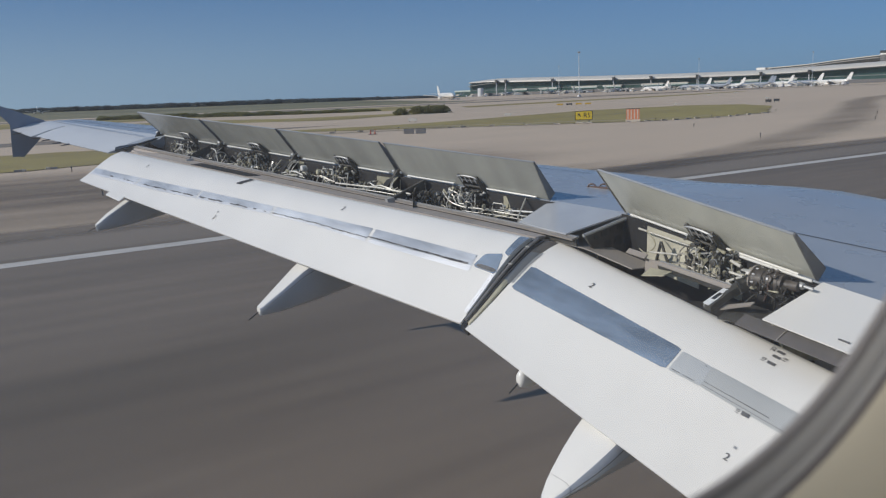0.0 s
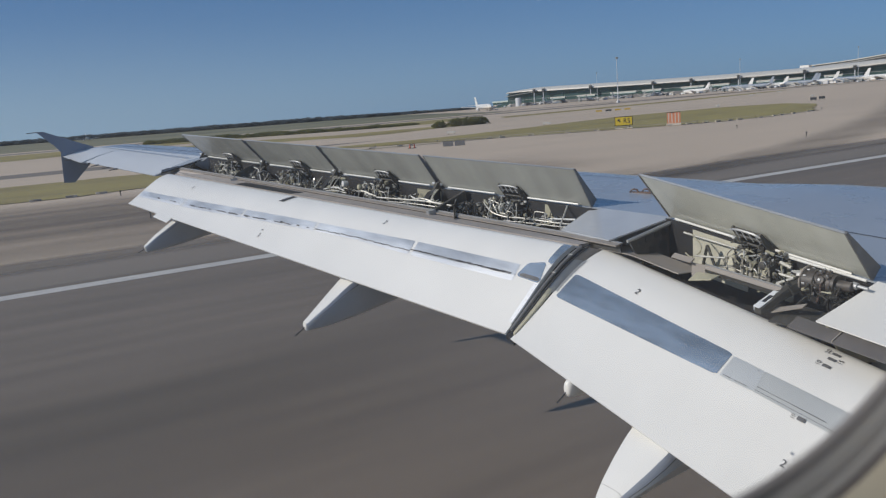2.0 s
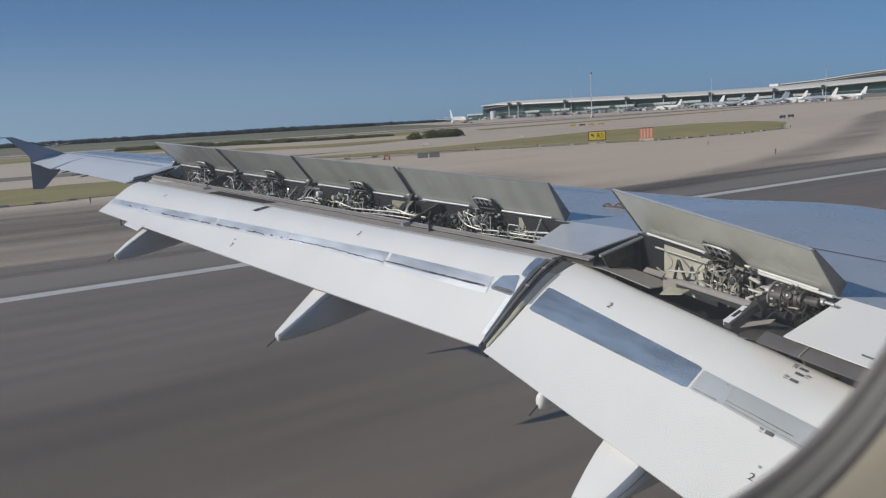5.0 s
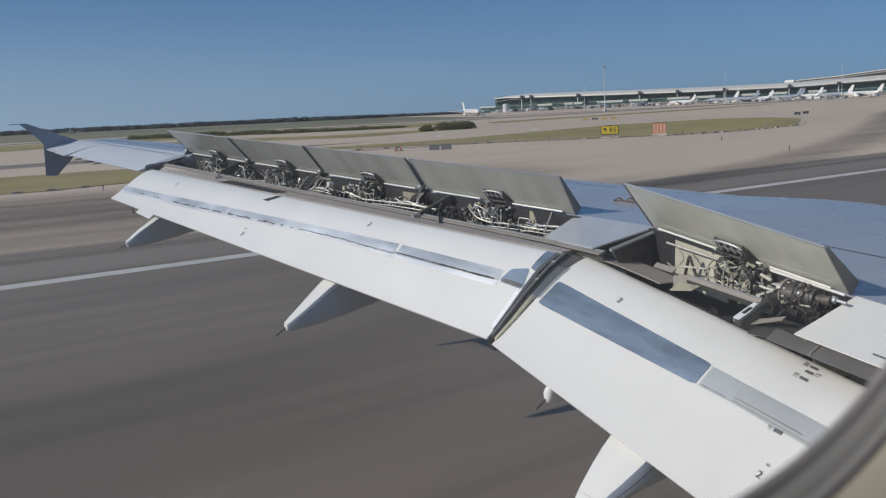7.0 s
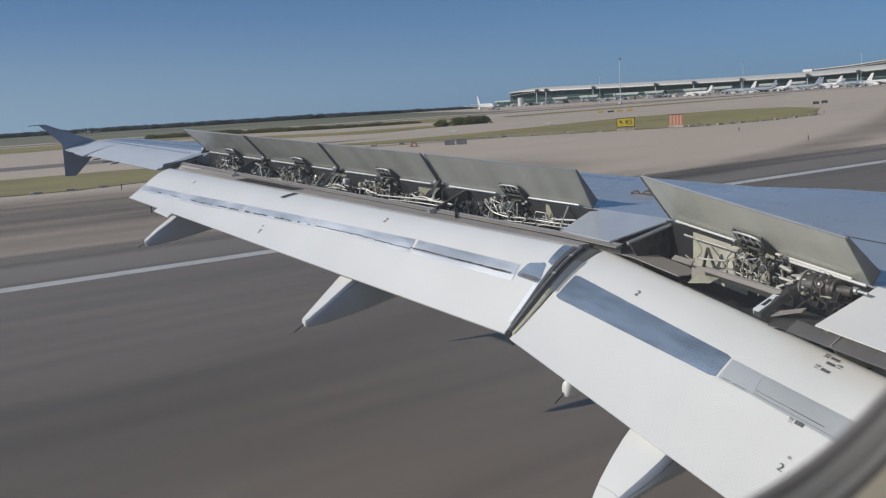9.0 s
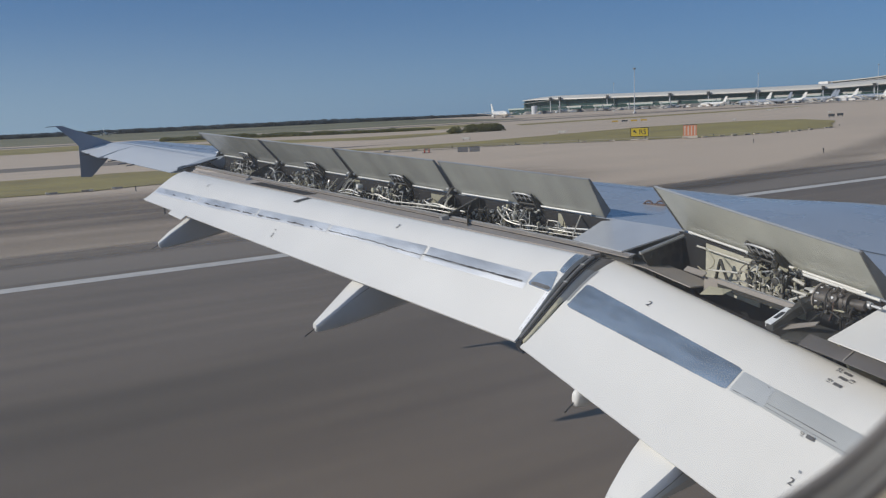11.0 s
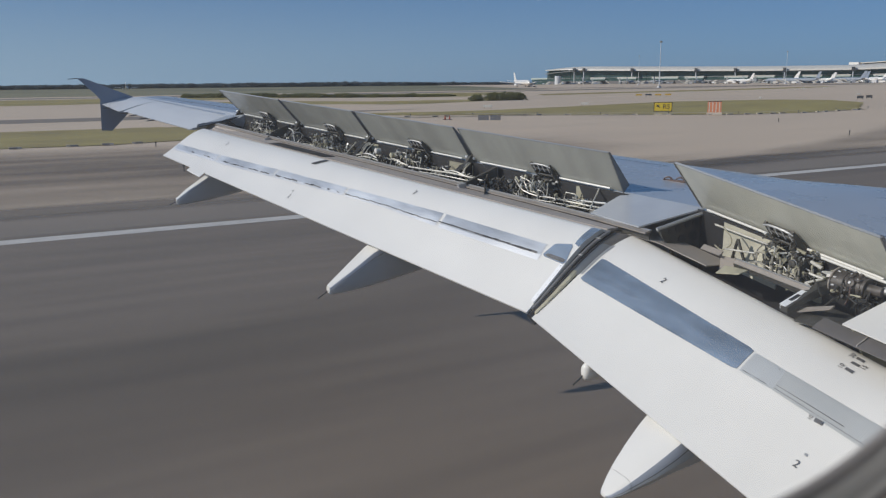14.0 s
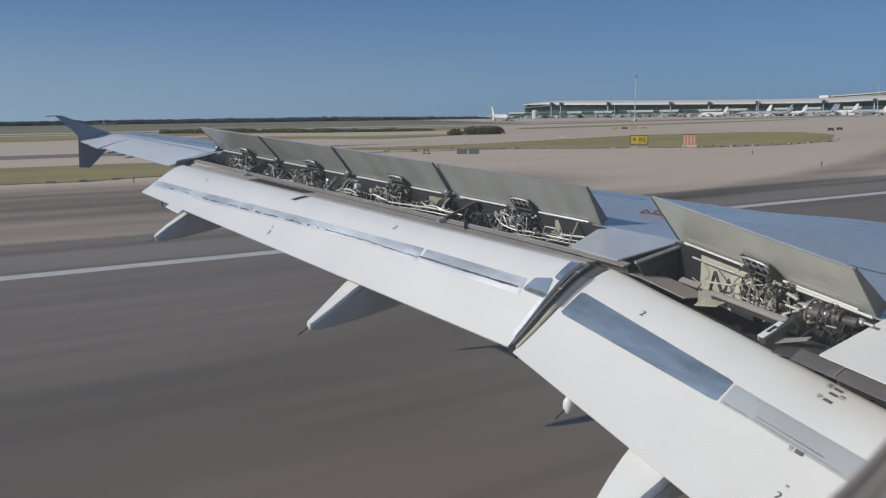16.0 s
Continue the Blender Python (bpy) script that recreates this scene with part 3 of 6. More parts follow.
def figure(fl, text, y, q, size, along_chord=False, material=INK):
    """Painted figures on a flap."""
    curve = bpy.data.curves.new("figure", "FONT")
    curve.body, curve.size, curve.align_x, curve.align_y, curve.extrude = text, size, "CENTER", "CENTER", 0.0008
    tmp = new("figure", curve)
    bpy.context.view_layer.update()
    me = bpy.data.meshes.new_from_object(tmp.evaluated_get(bpy.context.evaluated_depsgraph_get()))
    bpy.data.objects.remove(tmp)
    p = fl.point(y, q, 0.006)
    ux = (fl.point(y, min(q + 0.04, 1)) - fl.point(y, q - 0.04)).normalized()
    uy = (fl.point(y + 0.1, q) - fl.point(y - 0.1, q)).normalized()
    n = ux.cross(uy).normalized()
    right, up = (ux, uy) if along_chord else (-uy, ux)
    m = Matrix((right, up, n)).transposed().to_4x4()
    m.translation = p
    me.transform(m)
    ob = finish(new("figure", me), material)
    ob.parent = fl.ob
    return tagged(ob, "dark painted figure")


figure(fin, "2", 4.114, 0.748, 0.072)
figure(fin, "2", 2.608, 0.278, 0.064)
figure(fin, "20", 2.778, 0.975, 0.040, True)
figure(fin, "15", 2.675, 0.930, 0.040, True)
figure(fin, "10", 2.770, 0.858, 0.040, True)
figure(fin, "10", 2.700, 0.505, 0.034, True)
figure(fout, "2", 6.826, 0.797, 0.075)
figure(fout, "2", 8.399, 0.188, 0.072)
figure(fout, "2", 10.46, 0.71, 0.066)
fout.patch("mark_square", [(8.44, 0.274), (8.44, 0.290), (8.412, 0.290), (8.412, 0.274)], INK, 0.004, n=2)

# curved rubber and metal joint between the two flaps
def joint_strip(name, y0, y1, lift0, lift1, material, q0=0.0, q1=1.0):
    rows = []
    for j in range(25):
        q = lerp(q0, q1, j / 24)
        p0, p1 = fin.point(4.72, q, lift0), fout.point(4.8, q, lift1)
        k0, k1 = (y0 - 4.72) / 0.08, (y1 - 4.72) / 0.08
        a, b = lerp(p0, p1, k0), lerp(p0, p1, k1)
        rows.append([a, b, b - Vector((0, 0, 0.03)), a - Vector((0, 0, 0.03))])
    return part(name, loft(rows), material, wing, smooth=40)


def joint_tube(name, y, lift, r, material, bend=0.0, q0=0.0, q1=1.0):
    pts = []
    for j in range(33):
        q = lerp(q0, q1, j / 32)
        k = (y + bend * math.sin(math.tau * q) - 4.72) / 0.08
        pts.append(lerp(fin.point(4.72, q, lift), fout.point(4.8, q, lift), k))
    return part(name, tube(bmesh.new(), pts, r, 10), material, wing, smooth=50)


joint_strip("flap_joint_gap", 4.72, 4.80, -0.016, -0.016, BLACK)
joint_tube("flap_joint_seal", 4.780, 0.001, 0.0135, JOINT, 0.003, 0.05)
joint_tube("flap_joint_seal", 4.765, -0.004, 0.009, SEAL, 0.003, 0.03)
joint_strip("sealant_strip", 4.742, 4.757, 0.003, 0.003, CREAM, 0.05, 0.48)
fin.patch("end_plate", [(4.747, 0.47), (4.747, 0.80), (4.700, 0.80), (4.706, 0.47)], BAND_GREY, 0.003)
joint_strip("flap_joint_edge", 4.730, 4.764, -0.002, -0.002, BAND_GREY, 0.47, 0.80)
joint_strip("flap_joint_edge", 4.720, 4.760, 0.0, 0.0, SHROUD, 0.80, 1.0)
joint_strip("flap_joint_edge", 4.797, 4.803, 0.004, 0.006, BAND_GREY, 0.1, 1.0)
fout.patch("riveted_strip", [(4.842, 0.11), (4.846, 0.50), (4.806, 0.50), (4.806, 0.11)], BAND_BRIGHT, 0.006, n=8)
for k in range(8):
    p = fout.point(4.824, lerp(0.13, 0.48, k / 7), 0.005)
    part("rivet", tube(bmesh.new(), [p, p + Vector((0.001, 0, 0.004))], 0.004, 6), SHROUD, wing)
for q in (0.62, 0.84):
    p = lerp(fin.point(4.72, q, 0.014), fout.point(4.80, q, 0.014), 0.7)
    part("joint_clip", box(bmesh.new(), (-0.006, -0.022, -0.004), (0.006, 0.022, 0.004), Matrix.Translation(p)), BAND_DULL, wing)

# outer wing behind the hinge line, with the drooped aileron in stepped pieces
def aft_piece(name, y0, y1, te0, te1, z0, z1, material, label=""):
    secs = []
    for k in range(7):
        y, te, tz = lerp(y0, y1, k / 6), lerp(te0, te1, k / 6), H + lerp(z0, z1, k / 6)
        a, z = hinge_x(y) + 0.02, top_z(y) + 0.002
        secs.append([(a, y, z), (lerp(a, te, 0.3), y, lerp(z, tz, 0.3) + 0.025), (lerp(a, te, 0.6), y, lerp(z, tz, 0.6) + 0.025), (te, y, tz), (te + 0.01, y, tz - 0.012), (a, y, z - 0.2)])
    return part(name, loft(secs), material, wing, label, smooth=40)


aft_piece("aileron", 11.95, 14.423, 2.20, 1.60, -0.61, -0.402, PALE, "pale grey drooped aileron")
aft_piece("wingtip_edge", 14.424, 15.3, 1.53, 1.36, -0.404, -0.30, PALE)
aft_piece("aft_skin", 11.70, 11.948, 2.86, 2.24, -0.455, -0.60, SKIN)
for y, x, z in ((13.2, 1.88, -0.51), (13.5, 1.81, -0.487), (13.9, 1.71, -0.45), (14.25, 1.63, -0.42), (14.9, 1.42, -0.35)):
    part("static_wick", tube(bmesh.new(), [(x + 0.05, y, H + z), (x + 0.0, y, H + z - 0.002), (x - 0.10, y - 0.005, H + z - 0.016)], [0.014, 0.013, 0.006], 6), JOINT, wing)
FENCE_OUT = [(1.0, 0.15), (1.12, 0.145), (1.6, -0.06), (1.99, -0.22), (1.95, -0.33), (1.786, -0.457), (1.49, -0.76), (1.315, -0.75), (1.337, -0.215), (1.25, -0.10)]
fence = part("wingtip_fence", loft([[(x, 15.31, H + z) for x, z in FENCE_OUT], [(lerp(x, 1.5, 0.03), 15.35, H + lerp(z, -0.3, 0.03)) for x, z in FENCE_OUT]]), FENCE, wing, "dark blue-grey wingtip fence")
part("static_wick", tube(bmesh.new(), [(1.02, 15.33, H + 0.145), (0.86, 15.33, H + 0.135)], 0.006, 5), BLACK, fence)


# spoilers: wedges hinged at their front edge, thick at the hinge and thin at the tip
def spoiler(y0, y1, run0, run1, rise0, rise1):
    b0, b1 = Vector((hinge_x(y0), y0, top_z(y0) + 0.012)), Vector((hinge_x(y1), y1, top_z(y1) + 0.012))
    u0, u1 = Vector((-run0, -0.03, rise0)), Vector((-run1, -0.03, rise1))
    n = (b1 - b0).cross(u0).normalized()
    if n.x < 0:
        n = -n
    rings = []
    for k in range(9):
        v = k / 8
        b, u = lerp(b0, b1, v), lerp(u0, u1, v)
        ring = [b - u * 0.02, b + u * 0.35, b + u * 0.7, b + u]
        ring += [b + u + n * 0.012, b + u * 0.7 + n * 0.035, b + u * 0.35 + n * 0.062, b + n * 0.07]
        rings.append(ring)
    ob = part("spoiler", loft(rings), [UNDER if y0 < 5 else UNDER_SHADED_STAINED], wing, "raised spoiler panel with grey-green underside", smooth=30)
    trim = [[lerp(b0, b1, k / 8) + lerp(u0, u1, k / 8) * f + n * o for f, o in ((0.992, -0.002), (1.004, -0.002), (1.004, 0.013), (0.992, 0.014))] for k in range(9)]
    part("edge_strip", loft(trim), BAND_GREY, ob)
    # dark plates over the end faces, whose shade is put into the colour
    for base, u, side in ((b0, u0, -1), (b1, u1, 1)):
        e = [base - u * 0.04 - n * 0.006, base + u * 1.0 - n * 0.004, base + u * 1.0 + n * 0.014, base + n * 0.095]
        part("end_shade_plate", prism(None, e, (0, 0.012, 0)), JOINT, ob).location = (0, 0.008 * side, 0)
    m = (y0 + y1) / 2
    c, u = lerp(b0, b1, 0.5), lerp(u0, u1, 0.5)
    span = y1 - y0
    t = (b1 - b0).normalized()
    # bright hinge tubes along the front edge
    for f0, f1 in ((0.06, 0.40), (0.60, 0.95)):
        p, q = lerp(b0, b1, f0), lerp(b0, b1, f1)
        off = u * 0.05 - n * 0.02
        part("hinge_tube", tube(bmesh.new(), [p + off, q + off], 0.009, 8), TUBE, ob)
    # slotted lever plate on the underside: wide flat rim, tapering down past the hinge
    shift = 0.0 if y0 < 5 else -0.055
    def lever(a, f, g):
        return c + t * (shift + a) + u * f - n * g
    bm = bmesh.new()
    for a, b in ((0.112, -0.03), (-0.112, -0.20)):
        prism(bm, [lever(a, 0.37, 0.035), lever(lerp(a, b, 0.5), 0.10, 0.075), lever(b, -0.18, 0.10), lever(b, -0.22, 0.02), lever(lerp(a, b, 0.5), 0.10, 0.015), lever(a, 0.38, 0.012)], t * 0.016)
    prism(bm, [lever(0.10, 0.34, 0.012), lever(-0.02, -0.1, 0.02), lever(-0.19, -0.1, 0.02), lever(-0.10, 0.34, 0.012)], n * 0.008)
    for k in range(4):
        f = lerp(0.27, -0.12, k / 3)
        q = (0.37 - f) / 0.55
        tube(bm, [lever(lerp(0.11, -0.03, q), f, 0.035 + 0.05 * q), lever(lerp(-0.11, -0.2, q), f, 0.035 + 0.05 * q)], 0.010, 5)
    part("hinge_bracket", bm, BAY_DARK, ob, "dark slotted hinge bracket")
    bm = bmesh.new()
    rim = [lever(lerp(0.122, -0.122, k / 8), 0.385 - 0.05 * (abs(k - 4) / 4) ** 3, 0.036) for k in range(9)]
    tube(bm, rim, 0.0085, 6)
    for k in range(4):
        a = lerp(0.085, -0.085, k / 3)
        tube(bm, [lever(a, 0.37, 0.037), lever(a - 0.03, 0.24, 0.055)], 0.0055, 5)
    part("bracket_rim", bm, BAND_GREY, ob, "bare metal rim")
    bm = bmesh.new()
    for k in range(5):
        q = lever(-0.12 + 0.05 * (k % 3 - 1), 0.02 - 0.05 * k, 0.10)
        tube(bm, [q, q + t * 0.035], 0.012, 7)
    part("bracket_pin", bm, STEEL, ob)


SPANS = [(2.81, 4.42, 0.31, 0.335, 0.325, 0.356), (5.42, 7.17, 0.20, 0.235, 0.345, 0.345), (7.25, 8.80, 0.235, 0.265, 0.345, 0.342), (8.87, 10.28, 0.265, 0.30, 0.342, 0.338), (10.36, 11.80, 0.30, 0.335, 0.338, 0.335)]
for sp in SPANS:
    spoiler(*sp)

# fixed skin panels between the bays
part("skin_panel", prism(None, [(4.64, 5.39, H - 0.950), (4.57, 4.4, H - 0.953), (4.117, 4.617, H - 1.088), (4.206, 5.315, H - 1.085)], (0, 0, 0.012)), PANEL, wing, "pale grey skin panel between two spoilers")
part("skin_panel", prism(None, [(4.57, 2.76, H - 1.218), (4.57, 0.25, H - 1.553), (4.09, 0.25, H - 1.744), (4.095, 2.844, H - 1.383)], (0, 0, 0.008)), WHITE, wing, "white skin panel near the wing root")
bm = prism(None, [(4.13, 2.99, H - 1.388), (4.13, 0.25, H - 1.764), (4.032, 0.25, H - 1.808), (4.032, 2.99, H - 1.430)], (0.006, 0, 0.006))
part("shroud_strip", bm, SHROUD_DARK, wing, "dark rubbing strip under the skin panel")
part("strip_seam", prism(None, [(4.12, 2.70, H - 1.424), (4.12, 2.694, H - 1.425), (4.036, 2.70, H - 1.464), (4.036, 2.706, H - 1.463)], (0.004, 0, 0.012)), SHROUD, wing)
part("edge_clip", prism(None, [(4.15, 2.40, H - 1.411), (4.157, 2.40, H - 1.408), (4.157, 2.335, H - 1.417), (4.15, 2.335, H - 1.420)], (0, 0, 0.005)), INK, wing)

# ---- spoiler bays ----
def bay_pt(y, aft, down):
    return Vector((hinge_x(y) - aft, y, top_z(y) - down))


def strip_between(name, y0, y1, first, second, material, parent=None, n=10, thick=0.015, label=""):
    """A plate along the bay between two lines, each (aft, down) at both ends."""
    rings = []
    for k in range(n + 1):
        y = lerp(y0, y1, k / n)
        (a0, d0), (a1, d1) = [(lerp(l[0], l[2], k / n), lerp(l[1], l[3], k / n)) for l in (first, second)]
        p, q = bay_pt(y, a0, d0), bay_pt(y, a1, d1)
        up = Vector((q.z - p.z, 0, p.x - q.x)).normalized() * thick
        rings.append([p, q, q + up, p + up])
    return part(name, loft(rings), material, parent or wing, label)


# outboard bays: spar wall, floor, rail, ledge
# spar wall and floor are black: the bays' deep shade sits in their colour
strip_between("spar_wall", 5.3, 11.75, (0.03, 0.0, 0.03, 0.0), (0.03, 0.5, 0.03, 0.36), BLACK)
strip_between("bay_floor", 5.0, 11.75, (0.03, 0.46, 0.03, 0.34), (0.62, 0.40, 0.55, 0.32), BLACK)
strip_between("bay_rail", 4.5, 11.75, (0.445, 0.155, 0.43, 0.115), (0.50, 0.165, 0.47, 0.125), SHROUD, thick=0.012)
strip_between("bay_rail", 4.5, 11.75, (0.445, 0.155, 0.43, 0.115), (0.445, 0.215, 0.43, 0.155), BAY_DARK, thick=0.010)
strip_between("bay_rail", 4.5, 11.75, (0.43, 0.148, 0.42, 0.108), (0.452, 0.150, 0.437, 0.110), BAND_GREY, thick=0.010)


def ledge(y0, y1, material, lift=0.0, f0=0.0, f1=1.0, name="bay_ledge"):
    rings = []
    for k in range(9):
        y = lerp(y0, y1, k / 8)
        p = bay_pt(y, at(y, [(4.5, 0.49), (11.75, 0.46)]), at(y, [(4.5, 0.175), (11.75, 0.13)]))
        q = fout.point(min(y, 11.5), 1.0) + Vector((0.10, 0, -0.012))
        q.y = y
        a, b = lerp(p, q, f0), lerp(p, q, f1)
        a.z, b.z = a.z + lift, b.z + lift
        rings.append([a, b, b - Vector((0, 0, 0.02)), a - Vector((0, 0, 0.02))])
    return part(name, loft(rings), material, wing)


ledge(4.85, 11.9, LEDGE)
# black sheet laid on the ledge in place of an opening's dark inside
ledge(8.78, 9.95, BLACK, 0.004, 0.25, 0.99, "ledge_opening_patch")
# end rib and cove coloured black to hold the dark at the bay's end
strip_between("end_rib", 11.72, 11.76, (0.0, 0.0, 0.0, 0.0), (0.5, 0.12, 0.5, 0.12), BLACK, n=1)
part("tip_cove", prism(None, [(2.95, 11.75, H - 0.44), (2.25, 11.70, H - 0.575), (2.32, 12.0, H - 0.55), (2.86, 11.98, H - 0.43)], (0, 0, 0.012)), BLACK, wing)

TUBES = [PIPE, PRIMER, PIPE, TUBE]
DIM = (0, 0, 0, 0, 0, 0, 0, 3)
rnd = random.Random(11)


def cluster(y, span, aft, down, tall, n, parent, mix=(0, 0, 0, 0, 1, 2, 3), deep=0.12, reach=1.0):
    """A crowd of valves, pistons, clamps and stubs of pipe."""
    meshes = [bmesh.new() for _ in range(4)]
    for k in range(n):
        bm = meshes[rnd.choice(mix)]
        p = bay_pt(y + rnd.uniform(-span, span), aft + rnd.uniform(-deep, deep), down + rnd.uniform(-tall, tall))
        kind = rnd.random()
        if kind < 0.4:
            d = Vector((rnd.uniform(-0.6, 0.6), rnd.uniform(-1, 1), rnd.uniform(-1.0, 1.0))).normalized() * rnd.uniform(0.018, 0.042)
            r = rnd.uniform(0.005, 0.012)
            tube(bm, [p - d, p - d * 0.2, p - d * 0.2, p + d], [r, r, r * 0.65, r * 0.65], 7)
        elif kind < 0.7:
            w = [rnd.uniform(0.005, 0.018) for _ in range(3)]
            box(bm, [-v for v in w], w, Matrix.Translation(p) @ Euler((rnd.uniform(-0.5, 0.5), rnd.uniform(-0.5, 0.5), rnd.uniform(-1, 1))).to_matrix().to_4x4())
        else:
            q = p + Vector((rnd.uniform(-0.08, 0.08), rnd.uniform(-0.12, 0.12), -0.02)) * reach
            e = q + Vector((rnd.uniform(-0.04, 0.04), rnd.uniform(-0.05, 0.05), -rnd.uniform(0.03, 0.08))) * reach
            tube(bm, [p, lerp(p, q, 0.7), q, lerp(q, e, 0.4), e], 0.006, 5)
    for bm, m, nm in zip(meshes, (BAY_DARK, STEEL, PIPE, PRIMER), ("valve_block", "piston", "pipe_stub", "bracket")):
        if len(bm.verts):
            tagged(part(nm, bm, m, parent), kind="stuff")
        else:
            bm.free()


def actuator(y, tones=None, deep=0.12, reach=1.0):
    """Hydraulic servo that pushes the spoiler up: jack, side plates, manifolds, rods and bent pipes."""
    bm = bmesh.new()
    a, b = bay_pt(y, 0.09, 0.22), bay_pt(y - 0.02, 0.17, -0.02)
    tube(bm, [a, lerp(a, b, 0.55), lerp(a, b, 0.56), lerp(a, b, 0.62), lerp(a, b, 0.62), b], [0.040, 0.040, 0.046, 0.046, 0.017, 0.017], 12)
    ob = part("spoiler_actuator", bm, BAY_DARK, wing, "dark hydraulic spoiler actuator with pipes")
    for sd in (-0.10, 0.10):
        q = [bay_pt(y + sd, 0.05, -0.01), bay_pt(y + sd, 0.19, 0.01), bay_pt(y + sd, 0.25, 0.09), bay_pt(y + sd, 0.22, 0.20), bay_pt(y + sd, 0.05, 0.24)]
        part("side_plate", prism(None, q, (0, 0.010, 0)), BAY_DARK, ob)
        part("plate_edge", tube(bmesh.new(), [q[1], q[2], q[3]], 0.0055, 5), PRIMER, ob)
    for k in range(4):
        c = bay_pt(y + (-0.14, -0.05, 0.05, 0.14)[k], 0.20 + 0.02 * (k % 2), (0.10, 0.05, 0.12, 0.06)[k])
        r = (0.024, 0.030, 0.026, 0.022)[k]
        vb = part("manifold", tube(bmesh.new(), [c + Vector((0.07, 0, 0)), c, c - Vector((0.01, 0, 0)), c - Vector((0.014, 0, 0))], [r, r, r * 0.9, r * 0.5], 12), BAY_DARK, ob)
        part("end_ring", tube(bmesh.new(), [c + Vector((0.002, r * math.cos(m * math.tau / 10), r * math.sin(m * math.tau / 10))) for m in range(11)], 0.004, 4), BAND_GREY, vb)
    for k in range(6):
        o = lerp(-0.17, 0.17, k / 5) + rnd.uniform(-0.01, 0.01)
        t0, t1 = rnd.uniform(-0.02, 0.03), rnd.uniform(0.13, 0.18)
        f = 0.20 + rnd.uniform(-0.02, 0.05)
        tube_m = rnd.choice(tones or (PIPE, PIPE, STEEL, PRIMER))
        part("side_rod", tube(bmesh.new(), [bay_pt(y + o, f, t0), bay_pt(y + o, f, t0 + 0.02), bay_pt(y + o, f, t0 + 0.021), bay_pt(y + o + rnd.uniform(-0.015, 0.015), f + 0.02, t1)], [0.009, 0.009, 0.0048, 0.0048], 6), tube_m, ob)
    for k in range(4):
        o, d = rnd.uniform(-0.18, 0.06), rnd.uniform(0.05, 0.11)
        w = rnd.uniform(0.07, 0.13)
        pts = [bay_pt(y + o, 0.24, d + 0.06), bay_pt(y + o + 0.012, 0.25, d + 0.012), bay_pt(y + o + 0.03, 0.25, d), bay_pt(y + o + w, 0.25, d), bay_pt(y + o + w + 0.015, 0.25, d + 0.015), bay_pt(y + o + w + 0.02, 0.24, d + 0.07)]
        part("feed_pipe", tube(bmesh.new(), pts, 0.0048, 6), rnd.choice(tones or (PIPE, PRIMER)), ob)
    cluster(y, 0.17, 0.19, 0.09, 0.10, 90, ob, (0, 0, 0, 1, 1, 2, 3) if tones is None else (0, 0, 0, 0, 1, 3, 3), deep, reach)
    return ob


def pipe_run(y0, y1, aft, down, r, material, wobble=0.03, n=9):
    pts = []
    for k in range(n + 1):
        pts.append(bay_pt(lerp(y0, y1, k / n), aft + rnd.uniform(-wobble, wobble), down + rnd.uniform(-wobble, wobble)))
    fine = []
    for i in range(len(pts) - 1):
        p0, p1, p2, p3 = pts[max(i - 1, 0)], pts[i], pts[i + 1], pts[min(i + 2, len(pts) - 1)]
        for m in range(4):
            q = m / 4
            fine.append(0.5 * (2 * p1 + (p2 - p0) * q + (2 * p0 - 5 * p1 + 4 * p2 - p3) * q * q + (3 * p1 - p0 - 3 * p2 + p3) * q ** 3))
    return part("hydraulic_pipe", tube(bmesh.new(), fine + [pts[-1]], r, 6), material, wing)


def bent_pipe(pts, r, material, name="hydraulic_pipe"):
    """A smooth pipe through bay points (y, aft, down)."""
    q = [bay_pt(*e) for e in pts]
    fine = []
    for i in range(len(q) - 1):
        p0, p1, p2, p3 = q[max(i - 1, 0)], q[i], q[i + 1], q[min(i + 2, len(q) - 1)]
        for m in range(4):
            f = m / 4
            fine.append(0.5 * (2 * p1 + (p2 - p0) * f + (2 * p0 - 5 * p1 + 4 * p2 - p3) * f * f + (3 * p1 - p0 - 3 * p2 + p3) * f ** 3))
    return part(name, tube(bmesh.new(), fine + [q[-1]], r * 0.78, 6), material, wing)


def wall_plate(y0, y1, d0, d1, material=None):
    strip_between("wall_plate", y0, y1, (0.045, d0, 0.045, d0), (0.05, d1, 0.05, d1), material or PRIMER, n=2, thick=0.006)


